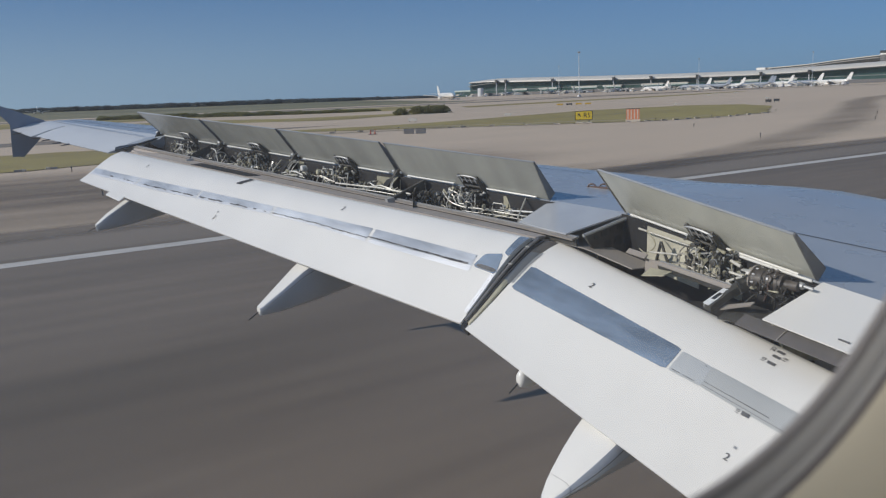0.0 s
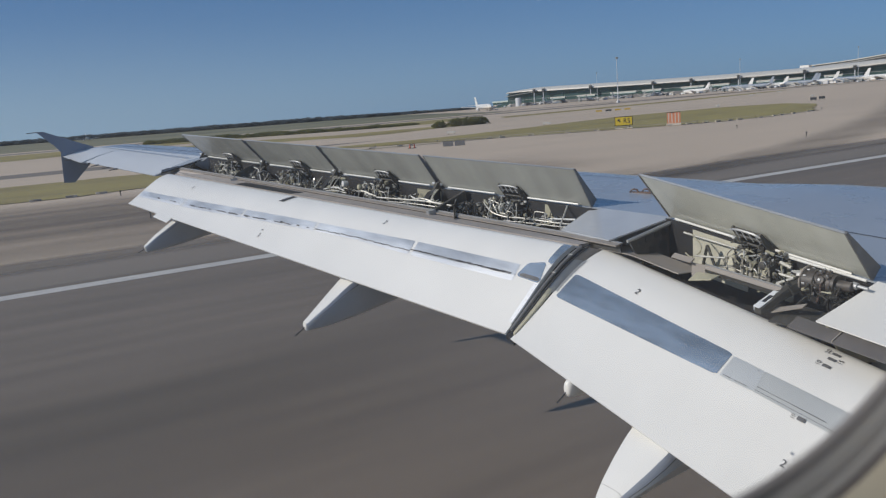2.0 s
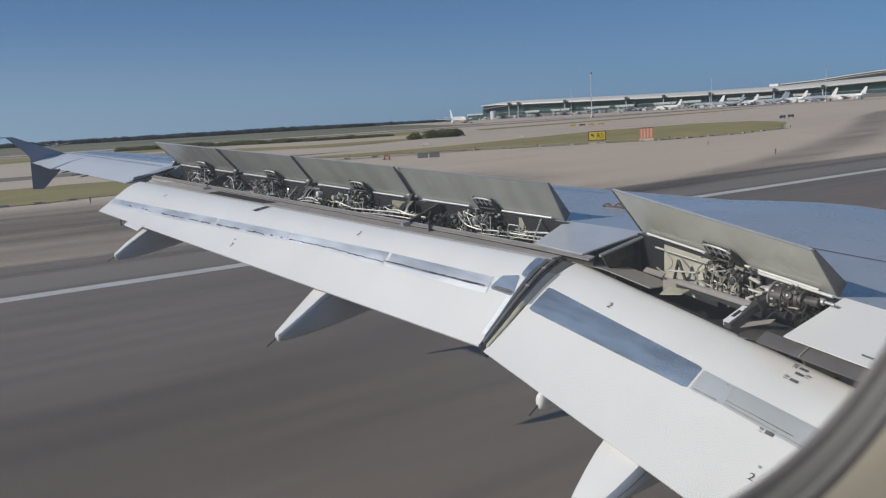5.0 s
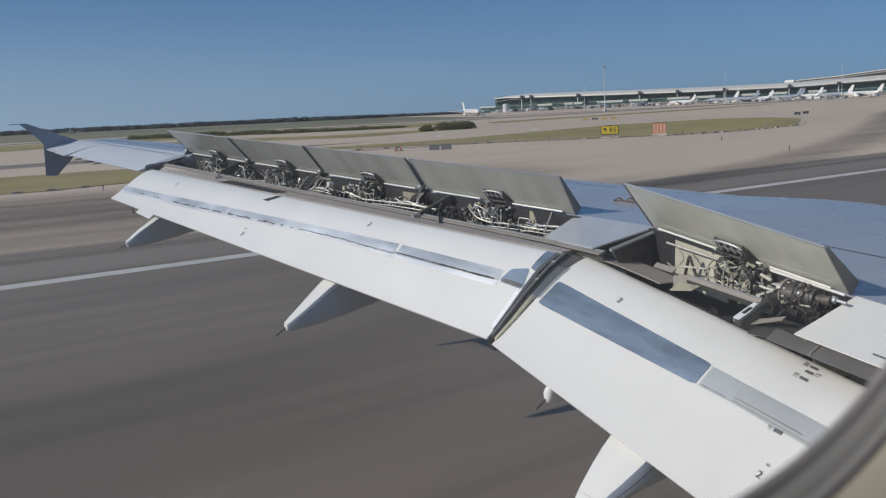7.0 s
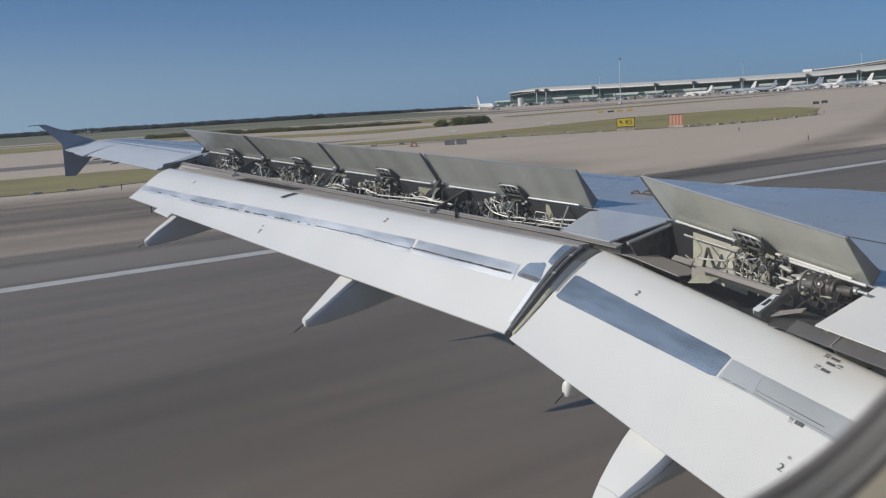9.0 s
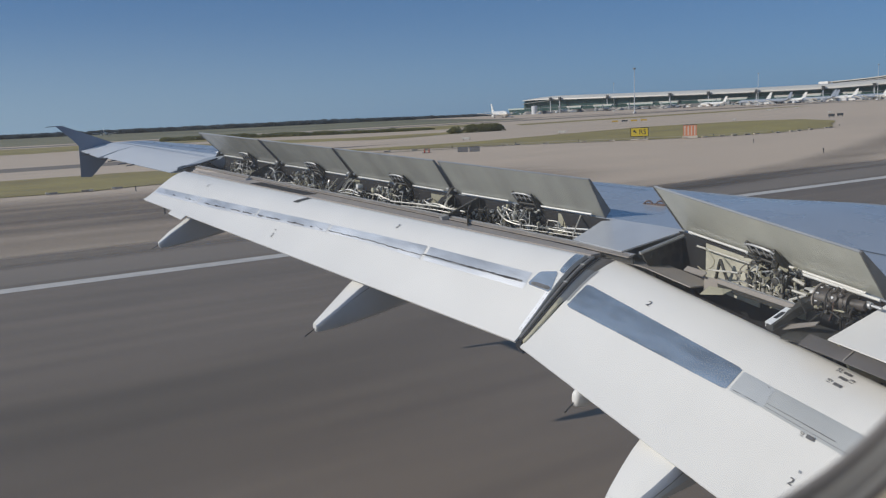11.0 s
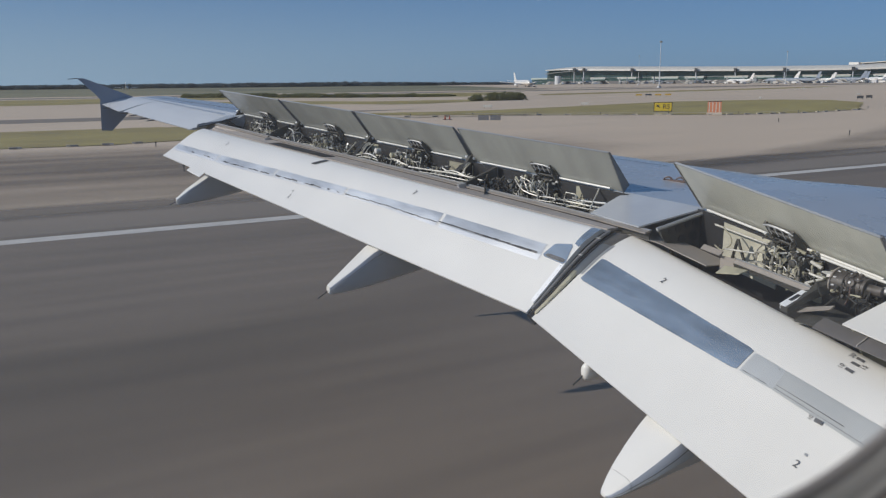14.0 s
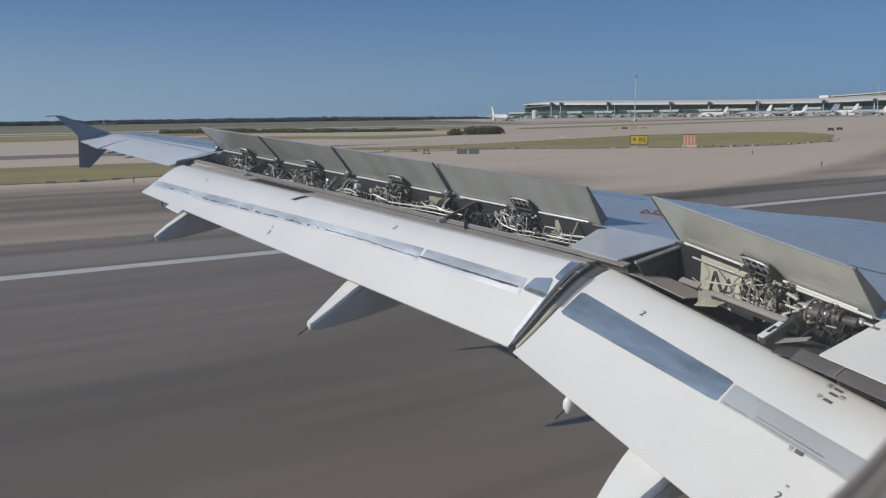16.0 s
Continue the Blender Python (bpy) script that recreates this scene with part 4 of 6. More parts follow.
for y0, y1, *_ in SPANS[1:]:
    m = (y0 + y1) / 2 - 0.10
    actuator(m)
    for k in range(7):
        a = rnd.uniform(y0, min(y1, 11.4) - 0.5)
        pipe_run(a, a + rnd.uniform(0.3, 0.6), rnd.uniform(0.12, 0.30), rnd.uniform(0.10, 0.22), rnd.uniform(0.003, 0.0055), rnd.choice(TUBES), 0.02, 5)
    for k in range(5):
        a, w = rnd.uniform(y0 + 0.05, min(y1, 11.3) - 0.2), rnd.uniform(0.05, 0.13)
        o, d = rnd.uniform(0.14, 0.32), rnd.uniform(0.10, 0.16)
        bent_pipe([(a, o, d + 0.08), (a + 0.01, o, d), (a + w - 0.01, o, d), (a + w, o + 0.03, d + 0.09)], rnd.uniform(0.003, 0.005), rnd.choice(TUBES))
    cluster(lerp(y0, y1, 0.14), 0.17, 0.22, 0.15, 0.08, 80, wing, (0, 0, 0, 0, 1, 2, 3))
    if y1 < 11:
        cluster(lerp(y0, y1, 0.84), 0.17, 0.22, 0.15, 0.08, 80, wing, (0, 0, 0, 0, 1, 2, 3))
    # black block and slim black hinge arm at the outboard end
    blk = [bay_pt(y1 + 0.05, 0.03, 0.0), bay_pt(y1 + 0.02, 0.16, 0.03), bay_pt(y1 - 0.02, 0.30, 0.14), bay_pt(y1 - 0.02, 0.32, 0.30), bay_pt(y1 + 0.05, 0.03, 0.34)]
    part("end_block", prism(None, blk, (0.0, 0.10, 0)), BLACK, wing, "black block between two spoiler bays")
    rib = [bay_pt(y1 + 0.03, -0.01, -0.09), bay_pt(y1 + 0.03, 0.06, -0.06), bay_pt(y1 + 0.03, 0.20, 0.14), bay_pt(y1 + 0.03, 0.22, 0.30), bay_pt(y1 + 0.03, 0.02, 0.34)]
    part("hinge_rib", prism(None, rib, (0, 0.045, 0)), BAY_DARK, wing, "black hinge rib between two spoilers")
    for sd in (-0.04, 0.05):
        part("bolt", tube(bmesh.new(), [bay_pt(y1 + 0.03 + sd, 0.04, -0.045), bay_pt(y1 + 0.03 + sd * 1.4, 0.05, -0.045)], 0.014, 8), PALE, wing)
    for k in range(4 if y1 < 11 else 0):
        a = y1 - rnd.uniform(0.0, 0.12)
        bent_pipe([(a, 0.10, 0.0), (a - 0.03, 0.20, 0.06), (a + rnd.uniform(-0.04, 0.04), 0.26, 0.2)], 0.006, rnd.choice((BAY_DARK, PRIMER, PIPE)))
# innermost outboard bay
bent_pipe([(6.32, 0.3, 0.013), (6.277, 0.3, 0.061), (6.21, 0.3, 0.105), (6.055, 0.3, 0.126), (5.90, 0.3, 0.114), (5.69, 0.3, 0.111), (5.49, 0.3, 0.109), (5.31, 0.3, 0.10)], 0.0086, PIPE)
bent_pipe([(6.34, 0.22, 0.0), (6.20, 0.22, 0.037), (6.18, 0.22, 0.09)], 0.0070, PIPE)
bent_pipe([(6.14, 0.24, 0.13), (6.047, 0.24, 0.017)], 0.0062, PIPE)
bent_pipe([(6.09, 0.24, 0.13), (6.16, 0.24, 0.03)], 0.0055, PIPE)
bent_pipe([(5.65, 0.24, 0.098), (5.35, 0.24, 0.07)], 0.0109, TUBE, "bay_rod")
bent_pipe([(5.776, 0.28, 0.14), (5.755, 0.28, 0.05), (5.735, 0.28, 0.04), (5.66, 0.28, 0.039), (5.64, 0.28, 0.05), (5.63, 0.28, 0.12)], 0.0062, PIPE)
bent_pipe([(6.0, 0.34, 0.15), (5.7, 0.34, 0.135), (5.33, 0.34, 0.125)], 0.0055, PIPE)
bent_pipe([(5.607, 0.06, 0.0), (5.417, 0.36, 0.125)], 0.0109, PIPE, "bay_strut")
bent_pipe([(6.25, 0.26, 0.03), (6.19, 0.28, 0.10), (6.22, 0.28, 0.16)], 0.0062, PIPE)
wall_plate(5.50, 5.86, 0.015, 0.20)
wall_plate(6.18, 6.36, 0.06, 0.22, SHROUD)
# second bay
bent_pipe([(8.124, 0.3, 0.15), (8.088, 0.3, 0.084), (8.01, 0.3, 0.085), (7.92, 0.3, 0.105), (7.80, 0.3, 0.12)], 0.0086, PIPE)
bent_pipe([(8.064, 0.28, 0.06), (8.04, 0.28, 0.005), (8.0, 0.28, -0.002), (7.90, 0.28, -0.005), (7.875, 0.28, 0.01), (7.872, 0.28, 0.13)], 0.0086, PIPE)
bent_pipe([(7.80, 0.32, 0.124), (7.34, 0.32, 0.10), (7.07, 0.32, 0.087), (6.71, 0.32, 0.092)], 0.0117, PIPE)
bent_pipe([(7.41, 0.3, 0.135), (7.17, 0.3, 0.07), (7.0, 0.3, 0.085), (6.88, 0.3, 0.11)], 0.0101, PIPE)
bent_pipe([(7.62, 0.32, 0.15), (7.3, 0.34, 0.13), (6.95, 0.33, 0.125), (6.75, 0.33, 0.14)], 0.0078, PIPE)
bent_pipe([(7.30, 0.3, 0.06), (7.12, 0.3, 0.10), (6.98, 0.3, 0.06)], 0.0070, TUBE)
bent_pipe([(7.188, 0.08, 0.0), (7.026, 0.3, 0.109)], 0.0101, PIPE, "bay_strut")
wall_plate(7.16, 7.50, 0.03, 0.16)
for y, a, d, r in ((8.093, 0.30, 0.045, 0.03), (8.02, 0.22, 0.05, 0.026), (7.94, 0.24, 0.05, 0.024)):
    c = bay_pt(y, a, d)
    part("valve", tube(bmesh.new(), [c + Vector((0.03, 0, 0)), c, c - Vector((0.012, 0, 0)), c - Vector((0.02, 0, 0))], [r * 0.8, r, r, r * 0.6], 12), PRIMER, wing)
# third bay
bent_pipe([(9.672, 0.08, 0.03), (9.41, 0.36, 0.125)], 0.0109, PIPE, "bay_strut")
bent_pipe([(9.053, 0.08, 0.035), (8.82, 0.36, 0.125)], 0.0109, PIPE, "bay_strut")
wall_plate(8.68, 8.95, 0.02, 0.15)
bent_pipe([(8.95, 0.1, 0.065), (8.69, 0.1, 0.012)], 0.0094, PIPE, "bay_strut")
c = bay_pt(8.5, 0.2, 0.06)
part("valve", tube(bmesh.new(), [c + Vector((0.05, 0, 0)), c, c - Vector((0.012, 0, 0)), c - Vector((0.02, 0, 0))], [0.03, 0.036, 0.036, 0.02], 12), TUBE, wing)
bent_pipe([(8.70, 0.3, 0.125), (8.60, 0.3, 0.10), (8.49, 0.3, 0.085), (8.36, 0.3, 0.11)], 0.0109, TUBE)
bent_pipe([(8.66, 0.32, 0.14), (8.5, 0.32, 0.12), (8.30, 0.32, 0.13)], 0.0078, PIPE)
# outermost bay
bent_pipe([(11.2, 0.08, 0.04), (11.0, 0.34, 0.11)], 0.0101, PIPE, "bay_strut")
bent_pipe([(10.98, 0.3, 0.12), (10.85, 0.3, 0.07), (10.75, 0.3, 0.10)], 0.0078, PIPE)
bent_pipe([(10.36, 0.16, 0.02), (10.20, 0.2, 0.03), (10.08, 0.26, 0.09), (10.03, 0.28, 0.15)], 0.0086, TUBE)
bent_pipe([(9.98, 0.2, 0.06), (9.93, 0.26, 0.10), (9.95, 0.3, 0.16)], 0.0078, PIPE)


def track_arm(y, dy, root=0.08, reach=0.54, width=0.085):
    """A black flap track beam that leans out of the bay over the flap."""
    side = [bay_pt(y, root, -0.02), bay_pt(y, root, 0.30), bay_pt(y, 0.28, 0.30), bay_pt(y + dy, reach, 0.165), bay_pt(y + dy, reach + 0.03, 0.135), bay_pt(y, 0.34, 0.08)]
    ob = part("flap_track_arm", prism(None, side, (0.02, width, 0)), BAY_DARK, wing, "black flap track arm")
    tip = [bay_pt(y + dy, reach - 0.05, 0.165), bay_pt(y + dy, reach + 0.04, 0.165), bay_pt(y + dy, reach + 0.05, 0.125), bay_pt(y + dy, reach - 0.03, 0.115)]
    part("arm_tip", prism(None, tip, (0.01, width * 1.15, 0)), BAND_GREY, ob)
    return ob


track_arm(6.80, -0.03, reach=0.50, width=0.06)
leg = [bay_pt(6.86, 0.16, 0.06), bay_pt(6.80, 0.24, 0.20), bay_pt(6.46, 0.55, 0.21), bay_pt(6.40, 0.56, 0.15), bay_pt(6.60, 0.38, 0.07), bay_pt(6.70, 0.26, 0.03)]
part("flap_track_leg", prism(None, leg, (0.03, 0.03, 0)), BAY_DARK, wing, "black flap track leg")
track_arm(10.46, -0.20, reach=0.50, width=0.06)
for y, a, d, r in ((10.15, 0.18, 0.125, 0.085), (6.60, 0.13, 0.13, 0.062)):
    c = bay_pt(y, a, d)
    ob = part("gear_drum", tube(bmesh.new(), [c + Vector((0.0, -0.06, 0)), c + Vector((0, -0.05, 0)), c + Vector((0, 0.05, 0)), c + Vector((0, 0.06, 0))], [r * 0.7, r, r, r * 0.8], 18), BAY_DARK, wing, "dark round gearbox drum")
    part("drum_ring", tube(bmesh.new(), [c + Vector((r * 0.95 * math.cos(k * math.tau / 16), -0.052, r * 0.95 * math.sin(k * math.tau / 16))) for k in range(17)], 0.006, 5), BAND_GREY, ob)
    part("drum_hub", tube(bmesh.new(), [c + Vector((0, -0.06, 0)), c + Vector((0, -0.085, 0))], r * 0.3, 10), BAND_GREY if y > 9 else BAY_DARK, ob)

cluster(6.58, 0.12, 0.20, 0.12, 0.07, 60, wing, (0, 0, 0, 0, 0, 1, 2))

# inboard bay
YI0, YI1 = 2.79, 4.38
# wall and floor black here too, standing in for shade
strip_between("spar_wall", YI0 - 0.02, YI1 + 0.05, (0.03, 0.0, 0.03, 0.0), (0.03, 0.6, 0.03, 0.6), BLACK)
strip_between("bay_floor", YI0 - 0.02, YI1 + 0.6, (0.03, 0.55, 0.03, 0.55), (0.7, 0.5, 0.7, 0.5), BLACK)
wall_plate(3.66, 4.15, 0.02, 0.34, PLATE_CREAM)
wall_plate(3.3, 3.66, 0.08, 0.30)
# outboard closing rib; black discs stand in for the dark of lightening holes
rib = [bay_pt(4.40, 0.0, 0.01), bay_pt(4.40, 0.46, 0.105), bay_pt(4.40, 0.42, 0.18), bay_pt(4.40, 0.33, 0.28), bay_pt(4.40, 0.28, 0.5), bay_pt(4.40, 0.0, 0.5)]
rb = part("closing_rib", prism(None, rib, (0, 0.02, 0)), BAY_DARK, wing, "dark closing rib with black discs for round holes")
for a, d, r in ((0.10, 0.09, 0.03), (0.18, 0.10, 0.026), (0.27, 0.12, 0.03), (0.35, 0.14, 0.022), (0.12, 0.19, 0.042), (0.23, 0.21, 0.038)):
    c = bay_pt(4.388, a, d)
    part("hole_disc", tube(bmesh.new(), [c, c + Vector((0, -0.004, 0))], r, 14), BLACK, rb)
part("rib_cap", tube(bmesh.new(), [bay_pt(4.38, 0.0, 0.02), bay_pt(4.40, 0.47, 0.115)], 0.014, 6), BAND_GREY, rb)
inner = [bay_pt(2.77, 0.0, 0.01), bay_pt(2.79, 0.46, 0.18), bay_pt(2.79, 0.40, 0.26), bay_pt(2.79, 0.3, 0.45), bay_pt(2.77, 0.0, 0.5)]
part("closing_rib", prism(None, inner, (0, 0.015, 0)), PRIMER, wing)
ia = actuator(3.46, (OLD_PIPE, OLD_PIPE, PRIMER, STEEL, BAY_DARK), 0.07, 0.55)
cluster(3.50, 0.17, 0.14, 0.04, 0.09, 60, ia, (0, 0, 0, 0, 1, 3), 0.07, 0.5)
for y, a, d, h, r in ((3.60, 0.25, 0.03, 0.115, 0.011), (3.535, 0.26, 0.035, 0.12, 0.009), (3.47, 0.26, 0.04, 0.12, 0.012), (3.41, 0.255, 0.05, 0.11, 0.009), (3.335, 0.25, 0.05, 0.10, 0.010)):
    p = bay_pt(y, a, d)
    pi = part("upright_piston", tube(bmesh.new(), [p, p - Vector((0, 0, h * 0.45)), p - Vector((0, 0, h * 0.45)), p - Vector((0, 0, h))], [r * 0.6, r * 0.6, r, r], 10), OLD_PIPE, ia)
    part("collar", tube(bmesh.new(), [p - Vector((0, 0, h * 0.40)), p - Vector((0, 0, h * 0.52))], r * 1.35, 10), BAY_DARK, pi)

cluster(3.22, 0.09, 0.17, 0.05, 0.04, 22, wing, DIM)
cluster(2.96, 0.10, 0.16, 0.09, 0.04, 60, wing, DIM)
for p, q, r, m in (((4.19, 0.10, 0.045), (3.70, 0.10, 0.035), 0.008, PIPE), ((3.385, 0.06, -0.005), (2.795, 0.06, -0.012), 0.010, TUBE),
                   ((3.918, 0.16, 0.06), (3.959, 0.16, 0.21), 0.011, BAY_DARK), ((3.918, 0.16, 0.06), (3.855, 0.16, 0.19), 0.011, BAY_DARK),
                   ((3.99, 0.20, 0.15), (3.70, 0.20, 0.085), 0.007, PIPE), ((3.266, 0.24, 0.056), (3.161, 0.24, 0.052), 0.009, PIPE), ((3.161, 0.24, 0.052), (3.285, 0.24, 0.125), 0.009, PIPE),
                   ((3.285, 0.24, 0.125), (3.20, 0.27, 0.14), 0.009, PIPE), ((3.225, 0.16, 0.062), (3.14, 0.16, 0.04), 0.030, STEEL), ((2.86, 0.14, 0.01), (2.735, 0.14, 0.006), 0.010, BAND_GREY),
                   ((2.83, 0.14, 0.01), (2.80, 0.14, 0.01), 0.022, BAND_GREY), ((3.34, 0.13, 0.02), (3.25, 0.14, 0.03), 0.012, PIPE)):
    part("bay_rod", tube(bmesh.new(), [bay_pt(*p), bay_pt(*q)], r, 10), m, wing)
bent_pipe([(4.02, 0.2, 0.0), (3.95, 0.2, 0.05), (3.94, 0.2, 0.09), (3.97, 0.2, 0.13), (4.03, 0.2, 0.17), (4.09, 0.2, 0.155)], 0.006, PRIMER, "bay_bracket")
for k in range(5):
    y = 3.70 - k * 0.07
    bent_pipe([(y, 0.15, 0.02), (y + 0.01, 0.20, 0.06), (y - 0.02, 0.24, 0.10), (y - 0.02, 0.25, 0.17)], 0.0065, rnd.choice((OLD_PIPE, STEEL, OLD_PIPE)))
bent_pipe([(3.72, 0.22, 0.13), (3.70, 0.22, 0.07), (3.62, 0.22, 0.06), (3.58, 0.24, 0.10)], 0.008, OLD_PIPE)
bent_pipe([(3.73, 0.24, 0.15), (3.64, 0.25, 0.12), (3.50, 0.25, 0.13), (3.36, 0.25, 0.12)], 0.007, OLD_PIPE)
strip_between("bay_rail", 3.19, 3.785, (0.312, 0.116, 0.312, 0.146), (0.335, 0.140, 0.335, 0.168), SHROUD, thick=0.010)
strip_between("bay_rail", 3.19, 3.785, (0.335, 0.137, 0.335, 0.165), (0.325, 0.165, 0.325, 0.195), BAY_DARK, thick=0.006)
strip_between("rail_lip", 3.19, 3.785, (0.305, 0.108, 0.305, 0.138), (0.314, 0.112, 0.314, 0.142), BAND_GREY, thick=0.006)
strip_between("floor_plate", 3.93, 4.78, (0.20, 0.245, 0.18, 0.245), (0.445, 0.228, 0.445, 0.222), SHROUD, thick=0.008)
strip_between("bay_bracket", 3.90, 4.08, (0.31, 0.13, 0.31, 0.14), (0.35, 0.155, 0.35, 0.165), SHROUD, n=2, thick=0.008)
strip_between("bay_bracket", 3.775, 3.925, (0.30, 0.142, 0.30, 0.165), (0.31, 0.25, 0.31, 0.27), SHROUD, n=2, thick=0.012)
strip_between("bay_bracket", 3.66, 3.86, (0.33, 0.175, 0.33, 0.215), (0.42, 0.19, 0.42, 0.255), PRIMER, n=2, thick=0.008)
c = bay_pt(3.06, 0.16, 0.058)
dr = part("gear_drum", tube(bmesh.new(), [c + Vector((0, -0.24, 0)), c + Vector((0, -0.15, 0)), c + Vector((0, -0.15, 0)), c + Vector((0, 0.0, 0)), c + Vector((0, 0.05, 0)), c + Vector((0, 0.06, 0))], [0.03, 0.035, 0.062, 0.078, 0.085, 0.085], 32), GEARBOX, wing, "large dark oily flap gearbox drum", smooth=35)
part("drum_flange", tube(bmesh.new(), [c + Vector((0.09 * math.cos(k * math.tau / 24), 0.058, 0.09 * math.sin(k * math.tau / 24))) for k in range(25)], 0.007, 6), SHROUD, dr)
bm = bmesh.new()
for k in range(10):
    q = c + Vector((0.08 * math.cos(k * 0.63), 0.045, 0.08 * math.sin(k * 0.63)))
    tube(bm, [q, q + Vector((0, -0.02, 0))], 0.007, 6)
part("flange_bolt", bm, BAND_GREY, dr)
# cast ribs, bosses and hoses on the gearbox
for k in range(5):
    yy = -0.02 - k * 0.027
    r = lerp(0.0785, 0.066, k / 4)
    part("casting_rib", tube(bmesh.new(), [c + Vector((r * math.cos(m * math.tau / 24), yy, r * math.sin(m * math.tau / 24))) for m in range(25)], 0.0035, 5), (GEARBOX, BAY_DARK)[k % 2], dr)
for a, yy, r in ((2.0, -0.055, 0.020), (2.7, -0.075, 0.026), (1.35, -0.045, 0.015), (3.3, -0.05, 0.018), (2.35, -0.115, 0.014), (1.7, -0.10, 0.016)):
    d = Vector((math.cos(a), 0, math.sin(a)))
    q = c + d * 0.066 + Vector((0, yy, 0))
    boss = part("boss", tube(bmesh.new(), [q, q + d * 0.016, q + d * 0.018, q + d * 0.020], [r, r, r * 0.85, r * 0.5], 14), GEARBOX, dr)
    part("boss_nut", tube(bmesh.new(), [q + d * 0.019, q + d * 0.027], r * 0.35, 6), BAND_GREY, boss)
for k in range(4):
    y0 = 3.02 - k * 0.055
    bent_pipe([(y0 + 0.05, 0.10, 0.0), (y0 + 0.01, 0.24, 0.02 + 0.012 * k), (y0, 0.26, 0.08), (y0 + 0.03, 0.25, 0.15)], 0.0065, (BAY_DARK, RED, BAY_DARK, GEARBOX)[k], "hydraulic_hose")
side = [bay_pt(3.13, 0.15, 0.02), bay_pt(3.12, 0.20, 0.11), bay_pt(3.19, 0.36, 0.185), bay_pt(3.25, 0.47, 0.266), bay_pt(3.25, 0.47, 0.235), bay_pt(3.19, 0.36, 0.135)]
arm = part("flap_track_arm", prism(None, side, (0.01, 0.06, 0)), BAY_DARK, wing, "black flap track arm with pale side plate")
plate = [bay_pt(3.222, 0.355, 0.140), bay_pt(3.285, 0.46, 0.235), bay_pt(3.285, 0.46, 0.262), bay_pt(3.222, 0.355, 0.172)]
pl = part("side_plate", prism(None, plate, (0.002, 0.008, 0)), PALE, arm, "pale metal side plate")
top = [bay_pt(3.225, 0.35, 0.135), bay_pt(3.288, 0.465, 0.232), bay_pt(3.24, 0.47, 0.230), bay_pt(3.17, 0.35, 0.130)]
part("top_plate", prism(None, top, (0, 0, 0.006)), PALE, arm)
# black patch on the plate, coloured as the dark inside of a slot
part("slot_patch", prism(None, [lerp(Vector(top[0]), Vector(top[1]), f) + (Vector(top[3]) - Vector(top[0])) * g + Vector((0, 0, 0.005)) for f, g in ((0.3, 0.3), (0.7, 0.3), (0.7, 0.75), (0.3, 0.75))], (0, 0, 0.004)), BLACK, arm)
strip_between("floor_rail", 2.98, 3.2, (0.36, 0.14, 0.36, 0.24), (0.40, 0.155, 0.41, 0.26), SHROUD, n=2, thick=0.008)
strip_between("floor_plate", 2.80, 3.18, (0.24, 0.20, 0.24, 0.22), (0.46, 0.235, 0.46, 0.30), BAY_DARK, n=3, thick=0.008)


# flap track fairings: tapered canoes hanging under the flaps
def fairing(y, line, wick=None, label="white flap track fairing with a pointed tail", rounded_off=False, seam=None):
    """line: x, top, bottom, half width from the tail forward."""
    rings = []
    for x, top, low, w in line:
        zt, zb = H + top, H + low
        m = lerp(zt, zb, 0.55)
        e1, e2, e3 = min(w * 0.24, (zt - m) * 0.35), min(w * 0.44, (zt - m) * 0.72), min(w * 0.48, (zt - m) * 0.8)
        if rounded_off:
            zc, h = (zt + zb) / 2, (zt - zb) / 2
            rings.append([(x, y + w * math.cos(k * math.tau / 20), zc + h * math.sin(k * math.tau / 20)) for k in range(20)])
            continue
        rings.append([(x, y - w * 0.92, zt - w * 0.10), (x, y - w * 0.6, zt + 0.004), (x, y + w * 0.5, zt + 0.006), (x, y + w * 0.82, zt), (x, y + w, m), (x, y + w * 0.7, lerp(m, zb, 0.75)),
                      (x, y + w * 0.2, zb), (x, y - w * 0.2, zb), (x, y - w * 0.7, lerp(m, zb, 0.75)), (x, y - w, m),
                      (x, y - w * 0.995, zt - e3), (x, y - w * 0.99, zt - e2), (x, y - w * 0.97, zt - e1)])
    ob = part("flap_fairing", loft(rings), [WHITE, FAIRING_SHEEN, FAIRING_SHADE, JOINT], wing, label, smooth=80 if rounded_off else 25)
    if not rounded_off:
        # dark seam; blue-grey shoulder and grey side put sky sheen and shade into colour
        for f in ob.data.polygons:
            if len(f.vertices) == 4:
                k = f.index % 13
                f.material_index = 0 if k < 3 else 1 if k > 10 else 3 if k == 10 else 2
    if seam is not None:
        ring = [lerp(Vector(p), Vector(q), seam - int(seam)) for p, q in zip(rings[int(seam)], rings[int(seam) + 1])]
        mid = sum(ring, Vector()) / len(ring)
        part("tail_seam", loft([[mid + (p - mid) * 1.012 + Vector((dx, 0, 0)) for p in ring] for dx in (-0.002, 0.002)], caps=False), JOINT, ob)
    if wick:
        part("static_wick", tube(bmesh.new(), wick, 0.006, 5), BLACK, ob)
    return ob


